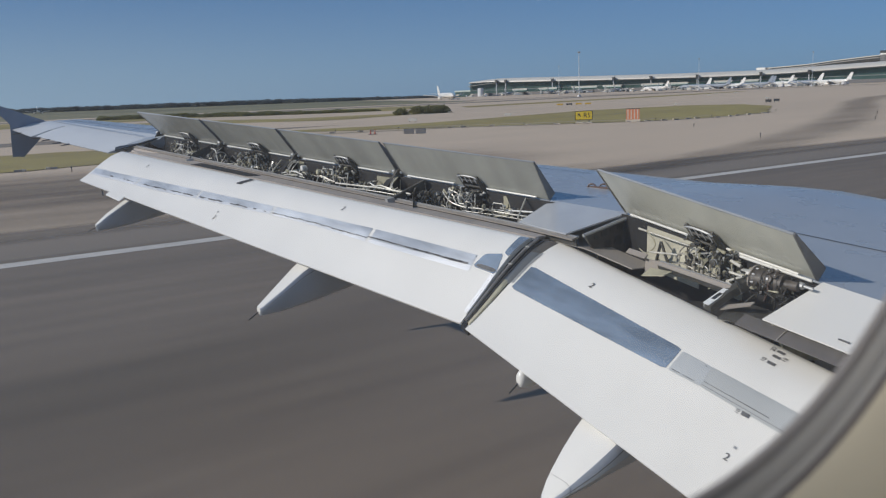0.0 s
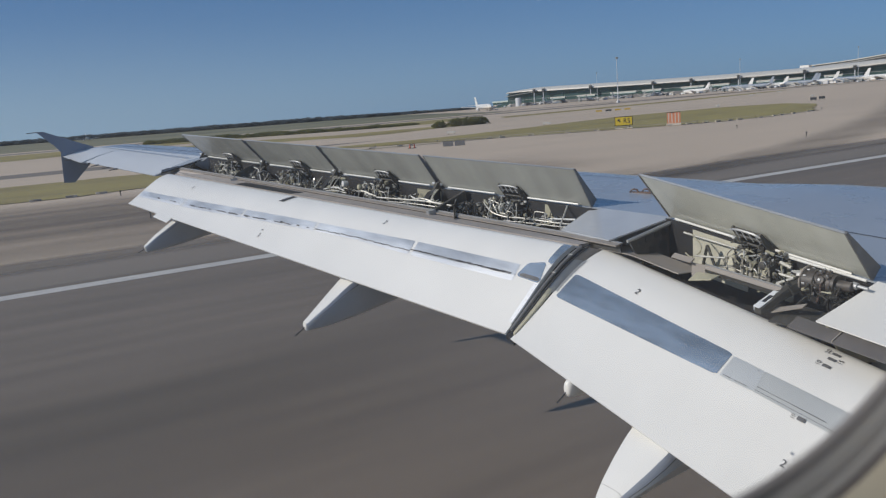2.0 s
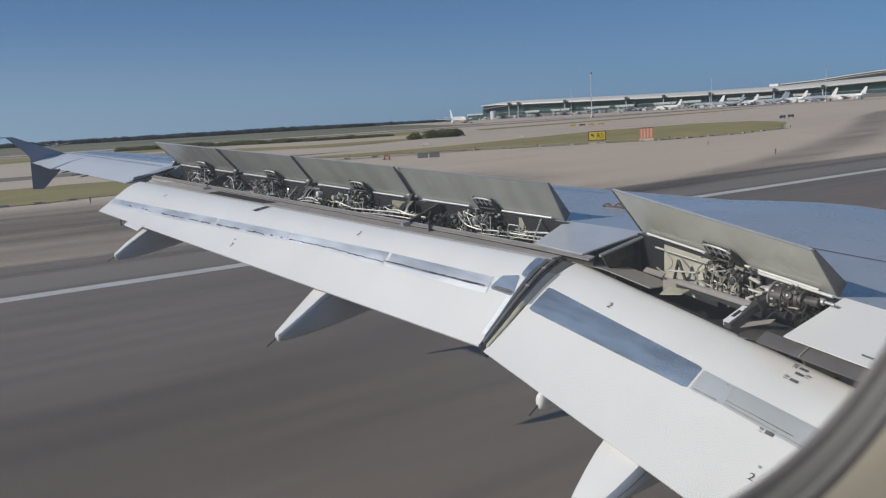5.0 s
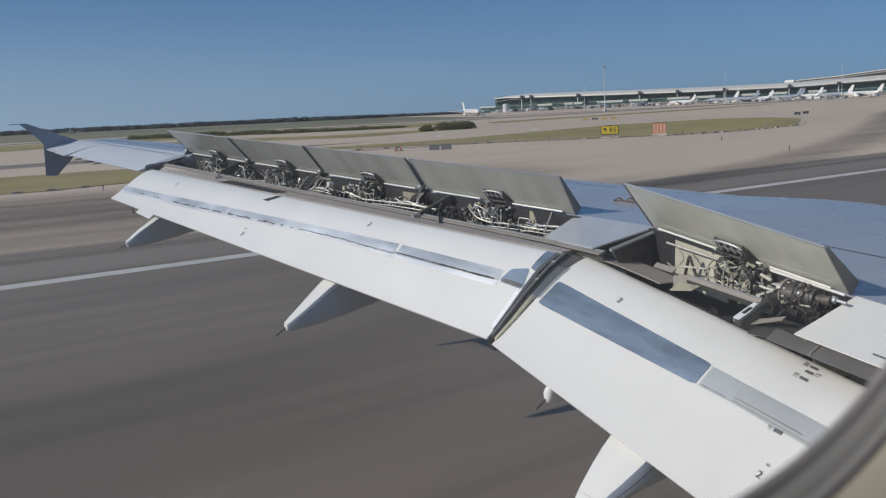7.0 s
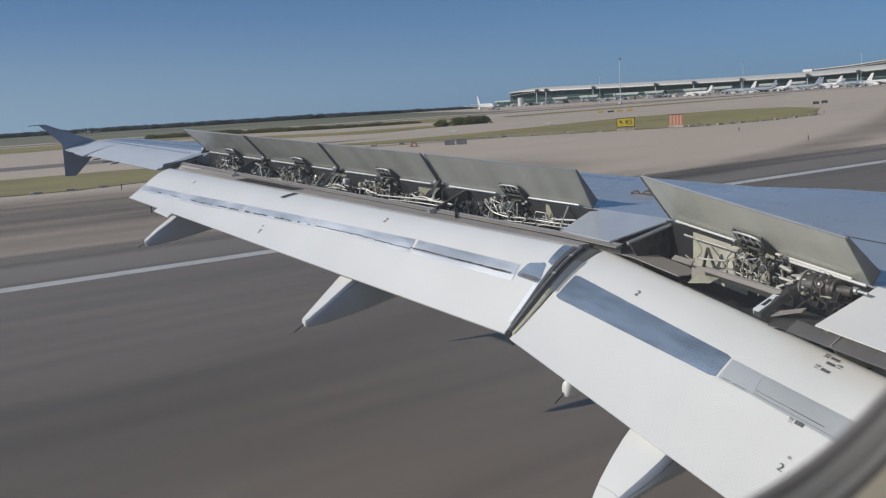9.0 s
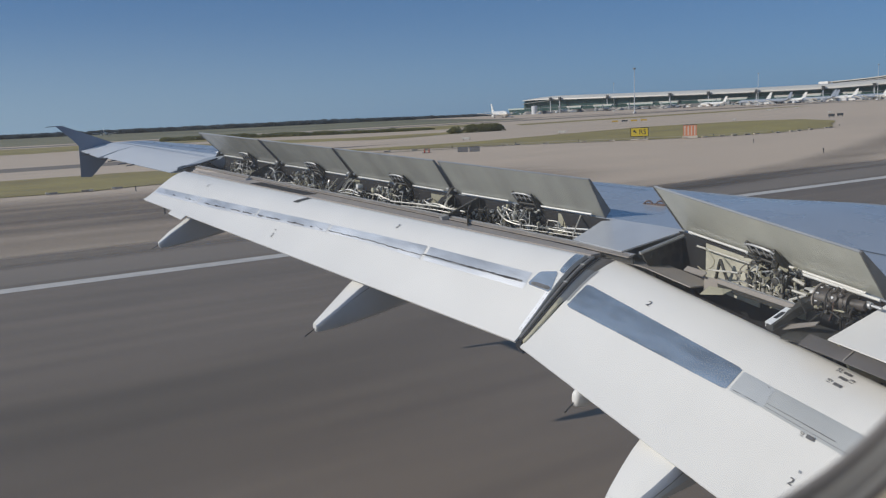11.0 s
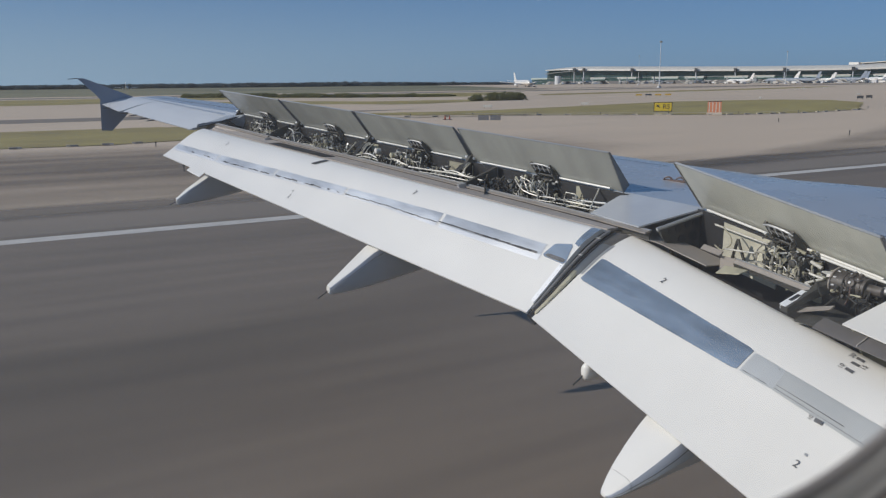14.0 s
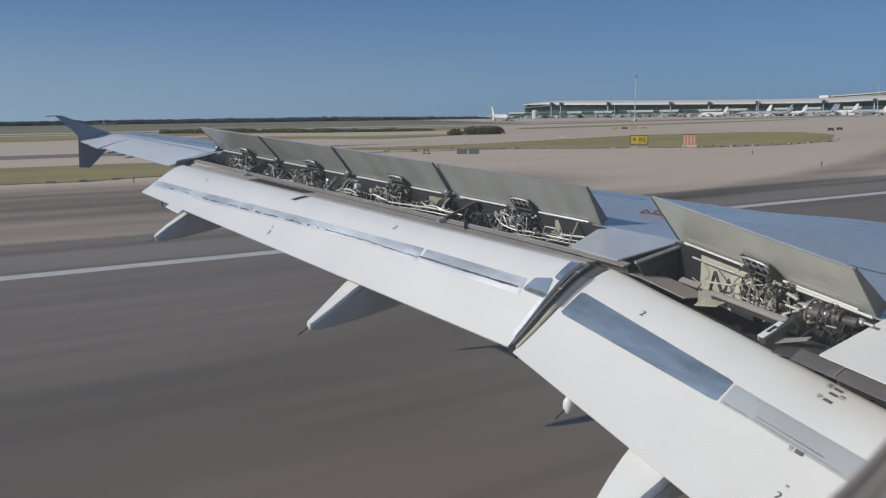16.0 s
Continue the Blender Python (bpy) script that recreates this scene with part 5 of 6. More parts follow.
fairing(6.87, [(2.400, -1.832, -1.895, 0.042), (2.415, -1.825, -1.912, 0.052), (2.6, -1.69, -1.905, 0.095), (2.82, -1.525, -1.875, 0.134), (3.0, -1.43, -1.845, 0.155), (3.4, -1.30, -1.77, 0.16), (4.0, -1.2, -1.6, 0.16), (4.6, -1.1, -1.4, 0.13)],
        [(2.41, 6.87, H - 1.87), (2.31, 6.90, H - 1.945)])
fairing(10.78, [(1.742, -1.44, -1.49, 0.03), (1.765, -1.425, -1.52, 0.045), (1.9, -1.32, -1.515, 0.08), (2.17, -1.15, -1.48, 0.105), (2.6, -0.98, -1.40, 0.115), (3.2, -0.9, -1.2, 0.11), (3.6, -0.8, -1.0, 0.08)],
        [(1.75, 10.78, H - 1.47), (1.66, 10.82, H - 1.52)])
part("seal_block", box(bmesh.new(), (2.16, 10.70, H - 1.17), (2.24, 10.9, H - 1.09)), SEAL, wing)
fairing(3.39, [(2.83, -2.38, -2.395, 0.022), (2.85, -2.365, -2.41, 0.048), (2.91, -2.318, -2.40, 0.085), (2.98, -2.262, -2.38, 0.115), (3.1, -2.175, -2.355, 0.155), (3.22, -2.09, -2.32, 0.185), (3.4, -1.97, -2.30, 0.21), (3.8, -1.90, -2.26, 0.21), (4.6, -1.85, -2.15, 0.21)], seam=2.6)
fairing(4.1, [(3.212, -1.905, -1.935, 0.008), (3.215, -1.89, -1.955, 0.020), (3.222, -1.873, -1.975, 0.031), (3.24, -1.858, -1.985, 0.038), (3.28, -1.85, -1.992, 0.042), (3.4, -1.85, -1.99, 0.045), (3.8, -1.8, -1.92, 0.045)], [(3.225, 4.1, H - 1.94), (3.15, 4.12, H - 2.01)], "small white rounded fairing tail", True)

# ---- cabin ----
WY = 0.105
WIN = (-0.16, 0.243, -0.0815, 0.27)


def rounded(grow, y, r=0.125, n=28):
    x0, x1, z0, z1 = WIN[0] - grow, WIN[1] + grow, WIN[2] - grow, WIN[3] + grow
    r = r + grow
    out = []
    for cx, cz, a0 in ((x1 - r, z1 - r, 0), (x0 + r, z1 - r, 90), (x0 + r, z0 + r, 180), (x1 - r, z0 + r, 270)):
        for k in range(n + 1):
            a = radians(a0 + 90 * k / n)
            out.append((cx + r * math.cos(a), y, H + cz + r * math.sin(a)))
    return out


win = tagged(new("window_1"), "rounded cabin window with dark seal and grey bezel", "window", kind="structure")
def frame_ring(name, steps, material):
    part(name, loft([rounded(g, WY - d) for g, d in steps], caps=False), material, win, smooth=50)


frame_ring("seal", [(0.0, 0.0), (0.0004, 0.0008), (0.0012, 0.0013), (0.0030, 0.0022)], FRAME_SEAL)
frame_ring("bezel", [(0.0030, 0.0022), (0.0036, 0.0027), (0.0062, 0.0042)], BEZEL)
frame_ring("groove", [(0.0062, 0.0042), (0.0068, 0.0045)], FRAME_SEAL)
frame_ring("inner_bead", [(0.0068, 0.0045), (0.0075, 0.0051), (0.0086, 0.0058)], BEZEL)
# no recess here: the gap's shade is only this ring's dark colour
frame_ring("shadow_gap", [(0.0086, 0.0058), (0.0100, 0.0066)], SHADE_GAP)
frame_ring("lining", [(0.0100, 0.0066), (0.014, 0.010), (0.03, 0.020), (0.045, 0.027)], LINER)
bm = bmesh.new()
bm.faces.new([bm.verts.new(q) for q in rounded(0.0, WY + 0.001)])
pane = part("pane", bm, PANE, win, "scuffed acrylic pane")
pane.visible_shadow = False

# plain cabin shell round the camera, with a row of further window openings
PITCH = 0.62
CX = (WIN[0] + WIN[1]) / 2
HW, Z0, Z1 = (WIN[1] - WIN[0]) / 2 + 0.043, H + WIN[2] - 0.043, H + WIN[3] + 0.043


BAYS_AFT, BAYS_FORE = 5, 17
XA, XF = CX - (BAYS_AFT + 0.5) * PITCH, CX + (BAYS_FORE + 0.5) * PITCH


def cabin_wall(name, y0, y1, label):
    bm = bmesh.new()
    box(bm, (XA, y0, H - 3.2), (XF, y1, Z0))
    box(bm, (XA, y0, Z1), (XF, y1, H + 1.05))
    for k in range(-BAYS_AFT, BAYS_FORE + 2):
        a, b = CX + (k - 1) * PITCH + HW, CX + k * PITCH - HW
        box(bm, (max(a, XA), y0, Z0), (min(b, XF), y1, Z1))
    return tagged(part(name, bm, LINER), label, "wall", kind="structure")


cabin_wall("wall_left", WY - 0.06, WY - 0.0265, "cream cabin side wall with a row of windows")
cabin_wall("wall_right", -3.45, -3.38, "cream cabin side wall across the aisle")
for nm, lo, hi in (("floor", (XA + 0.1, -3.38, H - 1.25), (XF - 0.1, WY - 0.06, H - 1.15)), ("ceiling", (XA, -3.45, H + 1.05), (XF, WY - 0.0265, H + 1.12)),
                   ("wall_front", (XF - 0.1, -3.38, H - 3.2), (XF, WY - 0.06, H + 1.05)), ("wall_back", (XA, -3.38, H - 3.2), (XA + 0.1, WY - 0.06, H + 1.05))):
    tagged(part(nm, box(bmesh.new(), lo, hi), LINER), "plain cream cabin " + nm.split("_")[0], nm.split("_")[0], kind="structure")

# ---- airfield things ----
def ground_box(name, x, y, size, material, label, category, turn=0.0, legs=True, group=""):
    """A low board or housing on two short legs."""
    w, d, h = size
    root = tagged(new(name), label, category, group)
    root.matrix_basis = pose(x, y, 0.05, 0, 0, turn)
    b = bmesh.new()
    lift = h * 0.25 if legs else 0.0
    box(b, (-w / 2, -d / 2, lift), (w / 2, d / 2, h))
    part("panel", b, material, root)
    if legs:
        for sx in (-0.35, 0.35):
            part("leg", box(bmesh.new(), (w * sx - 0.05, -0.05, -0.05), (w * sx + 0.05, 0.05, lift)), DARK, root)
    return root


for x, y in ((171.7, 120), (177.8, 122)):
    ground_box("airfield_sign", x, y, (1.35, 0.3, 0.8), DARK, "black airfield sign board seen from behind", "sign", -52, group="dark signs")
for k in range(2):
    ground_box("airfield_sign", 52.2 + k * 1.25, 87.8 - k * 0.85, (1.3, 0.25, 0.62), BOARD_GREY, "grey back of an airfield sign board", "sign", -35, False, "grey sign boards")
for k in range(4):
    ground_box("airfield_sign", 172 + k * 2.6, 195 - k * 1.5, (1.9, 0.4, 0.62), (YELLOW, DARK, YELLOW, YELLOW)[k], "yellow and black taxiway sign board", "sign", -40, group="taxiway signs")
for x, y, w in ((100, 129, 2.6), (77, 128, 2.6), (160, 138, 1.1), (214, 150, 1.6), (330, 260, 3.0), (300, 240, 2.6), (356, 268, 3.0)):
    ground_box("marker_board", x, y, (w * 0.6, 0.3, 0.6), ROOF, "low white marker board on the grass", "marker", -40, group="white markers")


def lettering(text, size, parent, material, loc):
    """Raised sign lettering facing the board's front, -y."""
    curve = bpy.data.curves.new("lettering", "FONT")
    curve.body, curve.size, curve.align_x, curve.align_y, curve.extrude = text, size, "CENTER", "CENTER", 0.01
    tmp = new("lettering", curve)
    bpy.context.view_layer.update()
    me = bpy.data.meshes.new_from_object(tmp.evaluated_get(bpy.context.evaluated_depsgraph_get()))
    bpy.data.objects.remove(tmp)
    me.transform(pose(*loc, 90, 0, 0))
    ob = finish(new("lettering", me), material)
    ob.parent = parent
    return tagged(ob, "black painted lettering")


def taxiway_sign(x, y, turn):
    root = tagged(new("taxiway_sign"), "yellow taxiway sign with black arrow and lettering R5", "sign")
    root.matrix_basis = pose(x, y, 0.06, 0, 0, turn) @ Matrix.Scale(0.88, 4)
    part("border", box(bmesh.new(), (-1.4, -0.12, 0.5), (1.4, 0.12, 1.95)), BLACK, root)
    panel = part("panel", box(bmesh.new(), (-1.3, -0.135, 0.6), (1.3, -0.118, 1.85)), SIGN_YELLOW, root, "bright yellow sign face")
    lettering("R5", 1.05, panel, BLACK, (0.5, -0.145, 1.22))
    arrow = [(-0.95, -0.145, 1.55), (-0.55, -0.145, 1.55), (-0.68, -0.145, 1.42), (-0.42, -0.145, 1.12), (-0.54, -0.145, 1.02), (-0.80, -0.145, 1.30), (-0.95, -0.145, 1.15)]
    part("arrow", prism(None, arrow, (0, 0.02, 0)), BLACK, panel, "black arrow pointing up and left")
    for sx in (-0.9, 0.9):
        part("leg", box(bmesh.new(), (sx - 0.05, -0.05, 0), (sx + 0.05, 0.05, 0.5)), CLAD, root)
        part("footing", box(bmesh.new(), (sx - 0.45, -0.3, 0), (sx + 0.45, 0.3, 0.16)), BASE_BLOCK, root)


def striped_board(x, y, turn):
    root = tagged(new("striped_board"), "orange and pale striped airfield board on a low base", "sign")
    root.matrix_basis = pose(x, y, 0.06, 0, 0, turn)
    part("board", box(bmesh.new(), (-0.9, -0.06, 0.3), (0.9, 0.06, 1.75)), ORANGE_BOARD, root)
    for k in range(4):
        part("stripe", box(bmesh.new(), (-0.75 + k * 0.44, -0.07, 0.36), (-0.60 + k * 0.44, -0.058, 1.68)), BASE_BLOCK, root)
    part("top_rail", box(bmesh.new(), (-0.95, -0.08, 1.75), (0.95, 0.08, 1.83)), DARK, root)
    part("base", box(bmesh.new(), (-1.0, -0.35, 0), (1.0, 0.35, 0.3)), BASE_BLOCK, root)


def edge_block(x, y, turn, k):
    root = tagged(new("edge_block"), "weathered timber and concrete block along the grass edge", "block", "edge blocks")
    root.matrix_basis = pose(x, y, 0.06, 0, 0, turn)
    part("block", box(bmesh.new(), (-0.42, -0.12, 0), (0.42, 0.12, 0.15)), SHROUD, root)
    part("pale_end", box(bmesh.new(), (-0.44 if k % 2 else 0.16, -0.13, 0), (-0.16 if k % 2 else 0.44, 0.13, 0.16)), BASE_BLOCK, root)


taxiway_sign(79.6, 85.2, -43)
striped_board(84.6, 80.6, -46)
rnd = random.Random(21)
EDGE = [(45, 103.4), (67, 95.4), (84.5, 79.6), (97, 76.6), (116, 79.8)]
for k in range(9):
    edge_block(-6 + k * 3.1 + rnd.uniform(-0.8, 0.8), 69.6 + 0.012 * (k * 3.1) ** 1.5, rnd.uniform(-14, 14), k)
for k in range(22):
    f = (k + rnd.uniform(-0.35, 0.35) + 0.5) / 22 * 4
    i = min(int(f), 3)
    p, q = Vector(EDGE[i]), Vector(EDGE[i + 1])
    c = lerp(p, q, f - i)
    edge_block(c.x, c.y, math.degrees(math.atan2(q.y - p.y, q.x - p.x)) + rnd.uniform(-12, 12), k)


def traffic_cone(x, y):
    root = tagged(new("traffic_cone"), "orange traffic cone beside the taxiway", "cone", "cones")
    root.location = (x, y, 0.06)
    part("base", box(bmesh.new(), (-0.3, -0.3, 0), (0.3, 0.3, 0.06)), DARK, root)
    part("cone", tube(bmesh.new(), [(0, 0, 0.05), (0, 0, 0.35), (0, 0, 0.75)], [0.17, 0.11, 0.04], 10), ORANGE, root)
    root.scale = (0.8, 0.8, 0.75)


traffic_cone(48.9, 91.9)
traffic_cone(49.4, 91.6)


def edge_light(x, y):
    root = tagged(new("edge_light"), "small taxiway edge light on a stem", "light", "edge lights")
    root.location = (x, y, 0.03)
    part("stem", tube(bmesh.new(), [(0, 0, 0), (0, 0, 0.32)], 0.035, 6), DARK, root)
    part("cap", tube(bmesh.new(), [(0, 0, 0.32), (0, 0, 0.36), (0, 0, 0.42)], [0.07, 0.07, 0.03], 8), SEAL, root)


for x, y in ((8, 46), (13.5, 60), (9.5, 66), (62, 44), (95, 52), (20, 60), (110, 60), (75, 62), (50, 104.5), (58, 100.5), (66, 96), (73, 90.5), (80, 84.5), (88, 79.5), (97, 77), (107, 78.5), (118, 81)):
    edge_light(x, y)
sheet("taxi_lane", [(-900, 345), (260, 350), (700, 470), (700, 495), (250, 385), (-900, 380)], 0.03, SHOULDER, "darker asphalt taxi lane across the apron", "pavement")
sheet("taxi_lane", [(-500, 119), (8, 120), (40, 125), (66, 133), (44, 136), (8, 134), (-500, 138)], 0.03, SHOULDER, "darker asphalt taxi lane across the apron", "pavement")
sheet("taxi_lane", [(300, 480), (900, 330), (1200, 330), (1200, 360), (900, 365), (320, 520)], 0.03, SHOULDER, "darker asphalt taxi lane across the apron", "pavement")
sheet("grass_verge", [(165, 236), (300, 268), (440, 322), (445, 336), (290, 290), (180, 262)], 0.06, GRASS, "thin dry grass verge beside the taxi lane", "grass")
sheet("grass_verge", [(20, 225), (40, 205), (69, 178), (76, 167), (84, 166.5), (103, 177), (124, 196), (116, 197), (101, 199), (84, 199), (70, 226), (40, 236)], 0.06, GRASS, "thin dry grass verge between two taxi lanes", "grass")
sheet("turf_edge", [(40, 103), (66, 95.5), (85, 79.8), (97, 76.8), (117, 80), (116, 81), (97, 78), (85, 81), (68, 97), (41, 105)], 0.065, EARTH, "bare earth edge of the grass island", "grass", rough=0.5)


def light_mast(x, y, h, slim=1.0):
    root = tagged(new("light_mast"), "tall slim floodlight mast on the apron", "light mast", "light masts")
    root.location = (x, y, 0.02)
    part("pole", tube(bmesh.new(), [(0, 0, 0), (0, 0, h * 0.5), (0, 0, h)], [0.34 * slim, 0.25 * slim, 0.16 * slim], 8), PALE, root)
    part("head_ring", tube(bmesh.new(), [(0, 0, h - 1.0), (0, 0, h - 0.8), (0, 0, h), (0, 0, h + 0.3)], [0.25, 1.0 * slim, 1.0 * slim, 0.25], 10), CLAD, root)
    part("base", box(bmesh.new(), (-0.9, -0.9, -0.02), (0.9, 0.9, 1.2)), BEZEL, root)


light_mast(389, 421, 30.5)
for x, y, h in ((640, 727, 33), (660, 541, 31), (740, 470, 33)):
    light_mast(x, y, h, 0.7)


# ---- terminal ----
TA, TB = Vector((790, 1125, 0)), Vector((1105, 470, 0))
TD = (TB - TA).normalized()
TN = Vector((-TD.y, TD.x, 0))
if TN.x > 0:
    TN = -TN
TM = Matrix(((TD.x, -TN.x, 0, TA.x), (TD.y, -TN.y, 0, TA.y), (0, 0, 1, 0), (0, 0, 0, 1)))
TL = (TB - TA).length


ROOF_LINE = [(-8, 23.6), (0, 24.2), (9, 25.2), (30, 27.0), (58, 28.5), (110, 27.6), (222, 25.25), (349, 23.25), (462, 22.6), (510, 23.6), (554, 25.2), (640, 28.0), (730, 30.0)]


def terminal():
    t = tagged(new("terminal_building"), "long airport terminal pier with curved white roof and green glass", "terminal")
    rings = []
    for k in range(31):
        s = lerp(1, TL, (k / 30) ** 1.3)
        z = at(s, ROOF_LINE) - 4.0
        rings.append([TM @ Vector(q) for q in ((s, 3, 0), (s, 3, z), (s, 40, z), (s, 40, 0))])
    part("wall", loft(rings), GLASS_WALL, t, "dark green glass wall")
    part("base_wall", box(bmesh.new(), (2, 1, 0), (TL, 3, 5.0), TM), BOARD_GREY, t)
    rings = []
    for k in range(41):
        s = lerp(1, TL, (k / 40) ** 1.3)
        z = at(s, ROOF_LINE)
        # the roof thins and draws back towards its free end
        g, d = at(s, [(0, 0.28), (25, 0.55), (70, 1.0), (730, 1.0)]), at(s, [(0, 0.5), (60, 1.0), (730, 1.0)])
        rings.append([TM @ Vector(q) for q in ((s, -7 * d, z - 6.6 * g), (s, -6.5 * d, z - 5.0 * g), (s, -1 * d, z - 1.6 * g), (s, 8, z), (s, 26, z + 0.2), (s, 46, z - 4), (s, 46, z - 5), (s, 20, z - 5), (s, 0, z - 6.4 * g))])
    part("roof", loft(rings), ROOF, t, "curved white metal roof", smooth=40)
    for k in range(60):
        s = 8 + k * (TL - 12) / 60
        part("mullion", box(bmesh.new(), (s, 2.6, 5.0), (s + 0.4, 3.2, at(s, ROOF_LINE) - 7), TM), GLASS_WALL, t)
    for z in (9.5,):
        part("floor_band", box(bmesh.new(), (2, 2.4, z), (TL, 3.1, z + 0.6), TM), CLAD, t)
    for s in (57, 74, 156, 256, 313, 380, 466, 527):
        z = at(s, ROOF_LINE) if s < 480 else 22.8
        py = part("pylon", tube(bmesh.new(), [TM @ Vector((s, -9, 0)), TM @ Vector((s, -9, z - 8))], 0.7, 8), PALE, t, "pale steel mast under a dark lamp box")
        part("pylon_cap", box(bmesh.new(), (s - 1.7, -10.6, z - 8.6), (s + 1.7, -7.4, z - 3.4), TM), DARK, py)
        part("cap_rim", box(bmesh.new(), (s - 2.2, -11.0, z - 3.4), (s + 2.2, -7.0, z - 2.8), TM), DARK, py)
    # shaded gutter and lower eaves under the roof edge
    rings = []
    for k in range(31):
        s = lerp(1, TL, (k / 30) ** 1.3)
        z = at(s, ROOF_LINE)
        rings.append([TM @ Vector(q) for q in ((s, -5.5, z - 7.6), (s, -5.5, z - 6.7), (s, 2.5, z - 6.7), (s, 2.5, z - 7.6))])
    part("eaves", loft(rings), CLAD, t, "grey eaves below the roof")
    part("round_stair", tube(bmesh.new(), [TM @ Vector((30, -14, 0)), TM @ Vector((30, -14, 13)), TM @ Vector((30, -14, 13.6))], [5.0, 5.0, 4.2], 16), PALE, t, "white round stair tower")
    return t


def jet_bridge(s0, s1):
    """A raised passenger bridge on a leg, with a rotunda at the building."""
    root = tagged(new("jet_bridge"), "pale green roofed passenger boarding bridge on steel legs", "jet bridge", "jet bridges")
    part("tunnel", box(bmesh.new(), (s0, -28, 5.2), (s1, -24, 8.9), TM), GLASS_WALL, root)
    part("tunnel_roof", box(bmesh.new(), (s0 - 1, -28.6, 8.9), (s1 + 1, -23.4, 10.4), TM), ROOF, root, "pale flat roof")
    part("tunnel_side", box(bmesh.new(), (s0 - 0.6, -28.3, 7.4), (s1 + 0.6, -28.0, 8.9), TM), PALE_GREEN, root, "pale green side panel")
    part("rotunda", tube(bmesh.new(), [TM @ Vector((s0 + 3, -26, 0)), TM @ Vector((s0 + 3, -26, 9.6))], 2.6, 12), CLAD, root)
    part("link", box(bmesh.new(), (s0 + 1, -26, 5.4), (s0 + 5, 0, 9.4), TM), PALE_GREEN, root)
    part("leg", box(bmesh.new(), (s1 - 6, -26.6, 0), (s1 - 4.8, -25.4, 5.2), TM), DARK, root)
    part("wheel_bogie", box(bmesh.new(), (s1 - 7.5, -28, 0), (s1 - 3.5, -24, 1.3), TM), DARK, root)
    st = bmesh.new()
    for k in range(8):
        box(st, (s1 + k * 1.0, -27, 5.6 - k * 0.7), (s1 + k * 1.0 + 1.1, -25.6, 6.1 - k * 0.7), TM)
    part("service_stair", st, ROOF, root)


terminal()
for s0, s1 in ((96, 120), (142, 171), (197, 236), (247, 274), (305, 336), (344, 371), (409, 431), (445, 466), (494, 514)):
    jet_bridge(s0, s1)
annex = tagged(new("annex_building"), "low flat annex with pale roof beside the terminal", "building")
part("wall", box(bmesh.new(), (-30, 6, 0), (0.6, 30, 8.5), TM), GLASS_WALL, annex)
part("roof", box(bmesh.new(), (-31, 5, 8.5), (0.8, 31, 11), TM), PALE_GREEN, annex)


def hall():
    t = tagged(new("terminal_hall"), "high terminal hall with a sweeping layered grey roof", "terminal")
    line = [(150, 44), (600, 46), (740, 42), (813, 37.6), (850, 34.6), (882, 33.0), (936, 31.4), (955, 31.0)]
    # pale upper lip, dark recess, grey lower lip: offsets from the roof line
    for name, material, x, hi, lo, y1 in (("roof", ROOF, 1340, 1.2, -0.2, 955), ("roof_recess", CLAD, 1346, -0.2, -2.2, 940), ("lower_lip", HALL_GREY, 1338, -2.2, -3.4, 925), ("lower_recess", CLAD, 1344, -3.4, -6.5, 900)):
        rings = []
        for k in range(41):
            y = lerp(y1, 150, k / 40)
            z = at(y, line)
            rings.append([(x, y, z + hi), (1420, y, z + hi), (1420, y, z + lo), (x, y, z + lo)])
        part(name, loft(rings), material, t, smooth=40)
    part("plant_box", box(bmesh.new(), (1336, 943, 29.0), (1346, 962, 33.2)), WHITE, t, "white plant box at the roof's end")
    for k in range(16):
        y = 930 - k * 50
        part("column", box(bmesh.new(), (1350, y - 0.9, 0), (1352, y + 0.9, 28)), CLAD, t)
    part("wall", box(bmesh.new(), (1372, 160, 0), (1400, 940, 27.5)), GLASS_WALL, t)


hall()
tower = tagged(new("control_tower"), "dark cylindrical control tower beyond the terminal", "tower")
TP = Vector((1272, 686, 0))
part("shaft", tube(bmesh.new(), [TP, TP + Vector((0, 0, 40)), TP + Vector((0, 0, 41))], [8, 8, 8.2], 20), BOARD_GREY, tower, "dark ribbed shaft")
for k in range(9):
    part("shaft_band", tube(bmesh.new(), [TP + Vector((0, 0, 3.6 + k * 4)), TP + Vector((0, 0, 4.1 + k * 4))], 8.15, 20), DARK, tower)
part("cab_glass", tube(bmesh.new(), [TP + Vector((0, 0, 41)), TP + Vector((0, 0, 44))], 8.0, 20), GLASS_WALL, tower)
part("white_ring", tube(bmesh.new(), [TP + Vector((0, 0, 41)), TP + Vector((0, 0, 41.2)), TP + Vector((0, 0, 43.4)), TP + Vector((0, 0, 43.6))], [8.2, 8.7, 8.7, 8.2], 20), WHITE, tower, "white ring below the cab")
part("cab_roof", tube(bmesh.new(), [TP + Vector((0, 0, 44)), TP + Vector((0, 0, 44.3)), TP + Vector((0, 0, 47)), TP + Vector((0, 0, 47.6))], [8.4, 9.0, 9.0, 7.5], 20), DARK, tower)
part("mast", tube(bmesh.new(), [TP + Vector((0, 0, 47.6)), TP + Vector((0, 0, 51))], 0.25, 6), CLAD, tower)


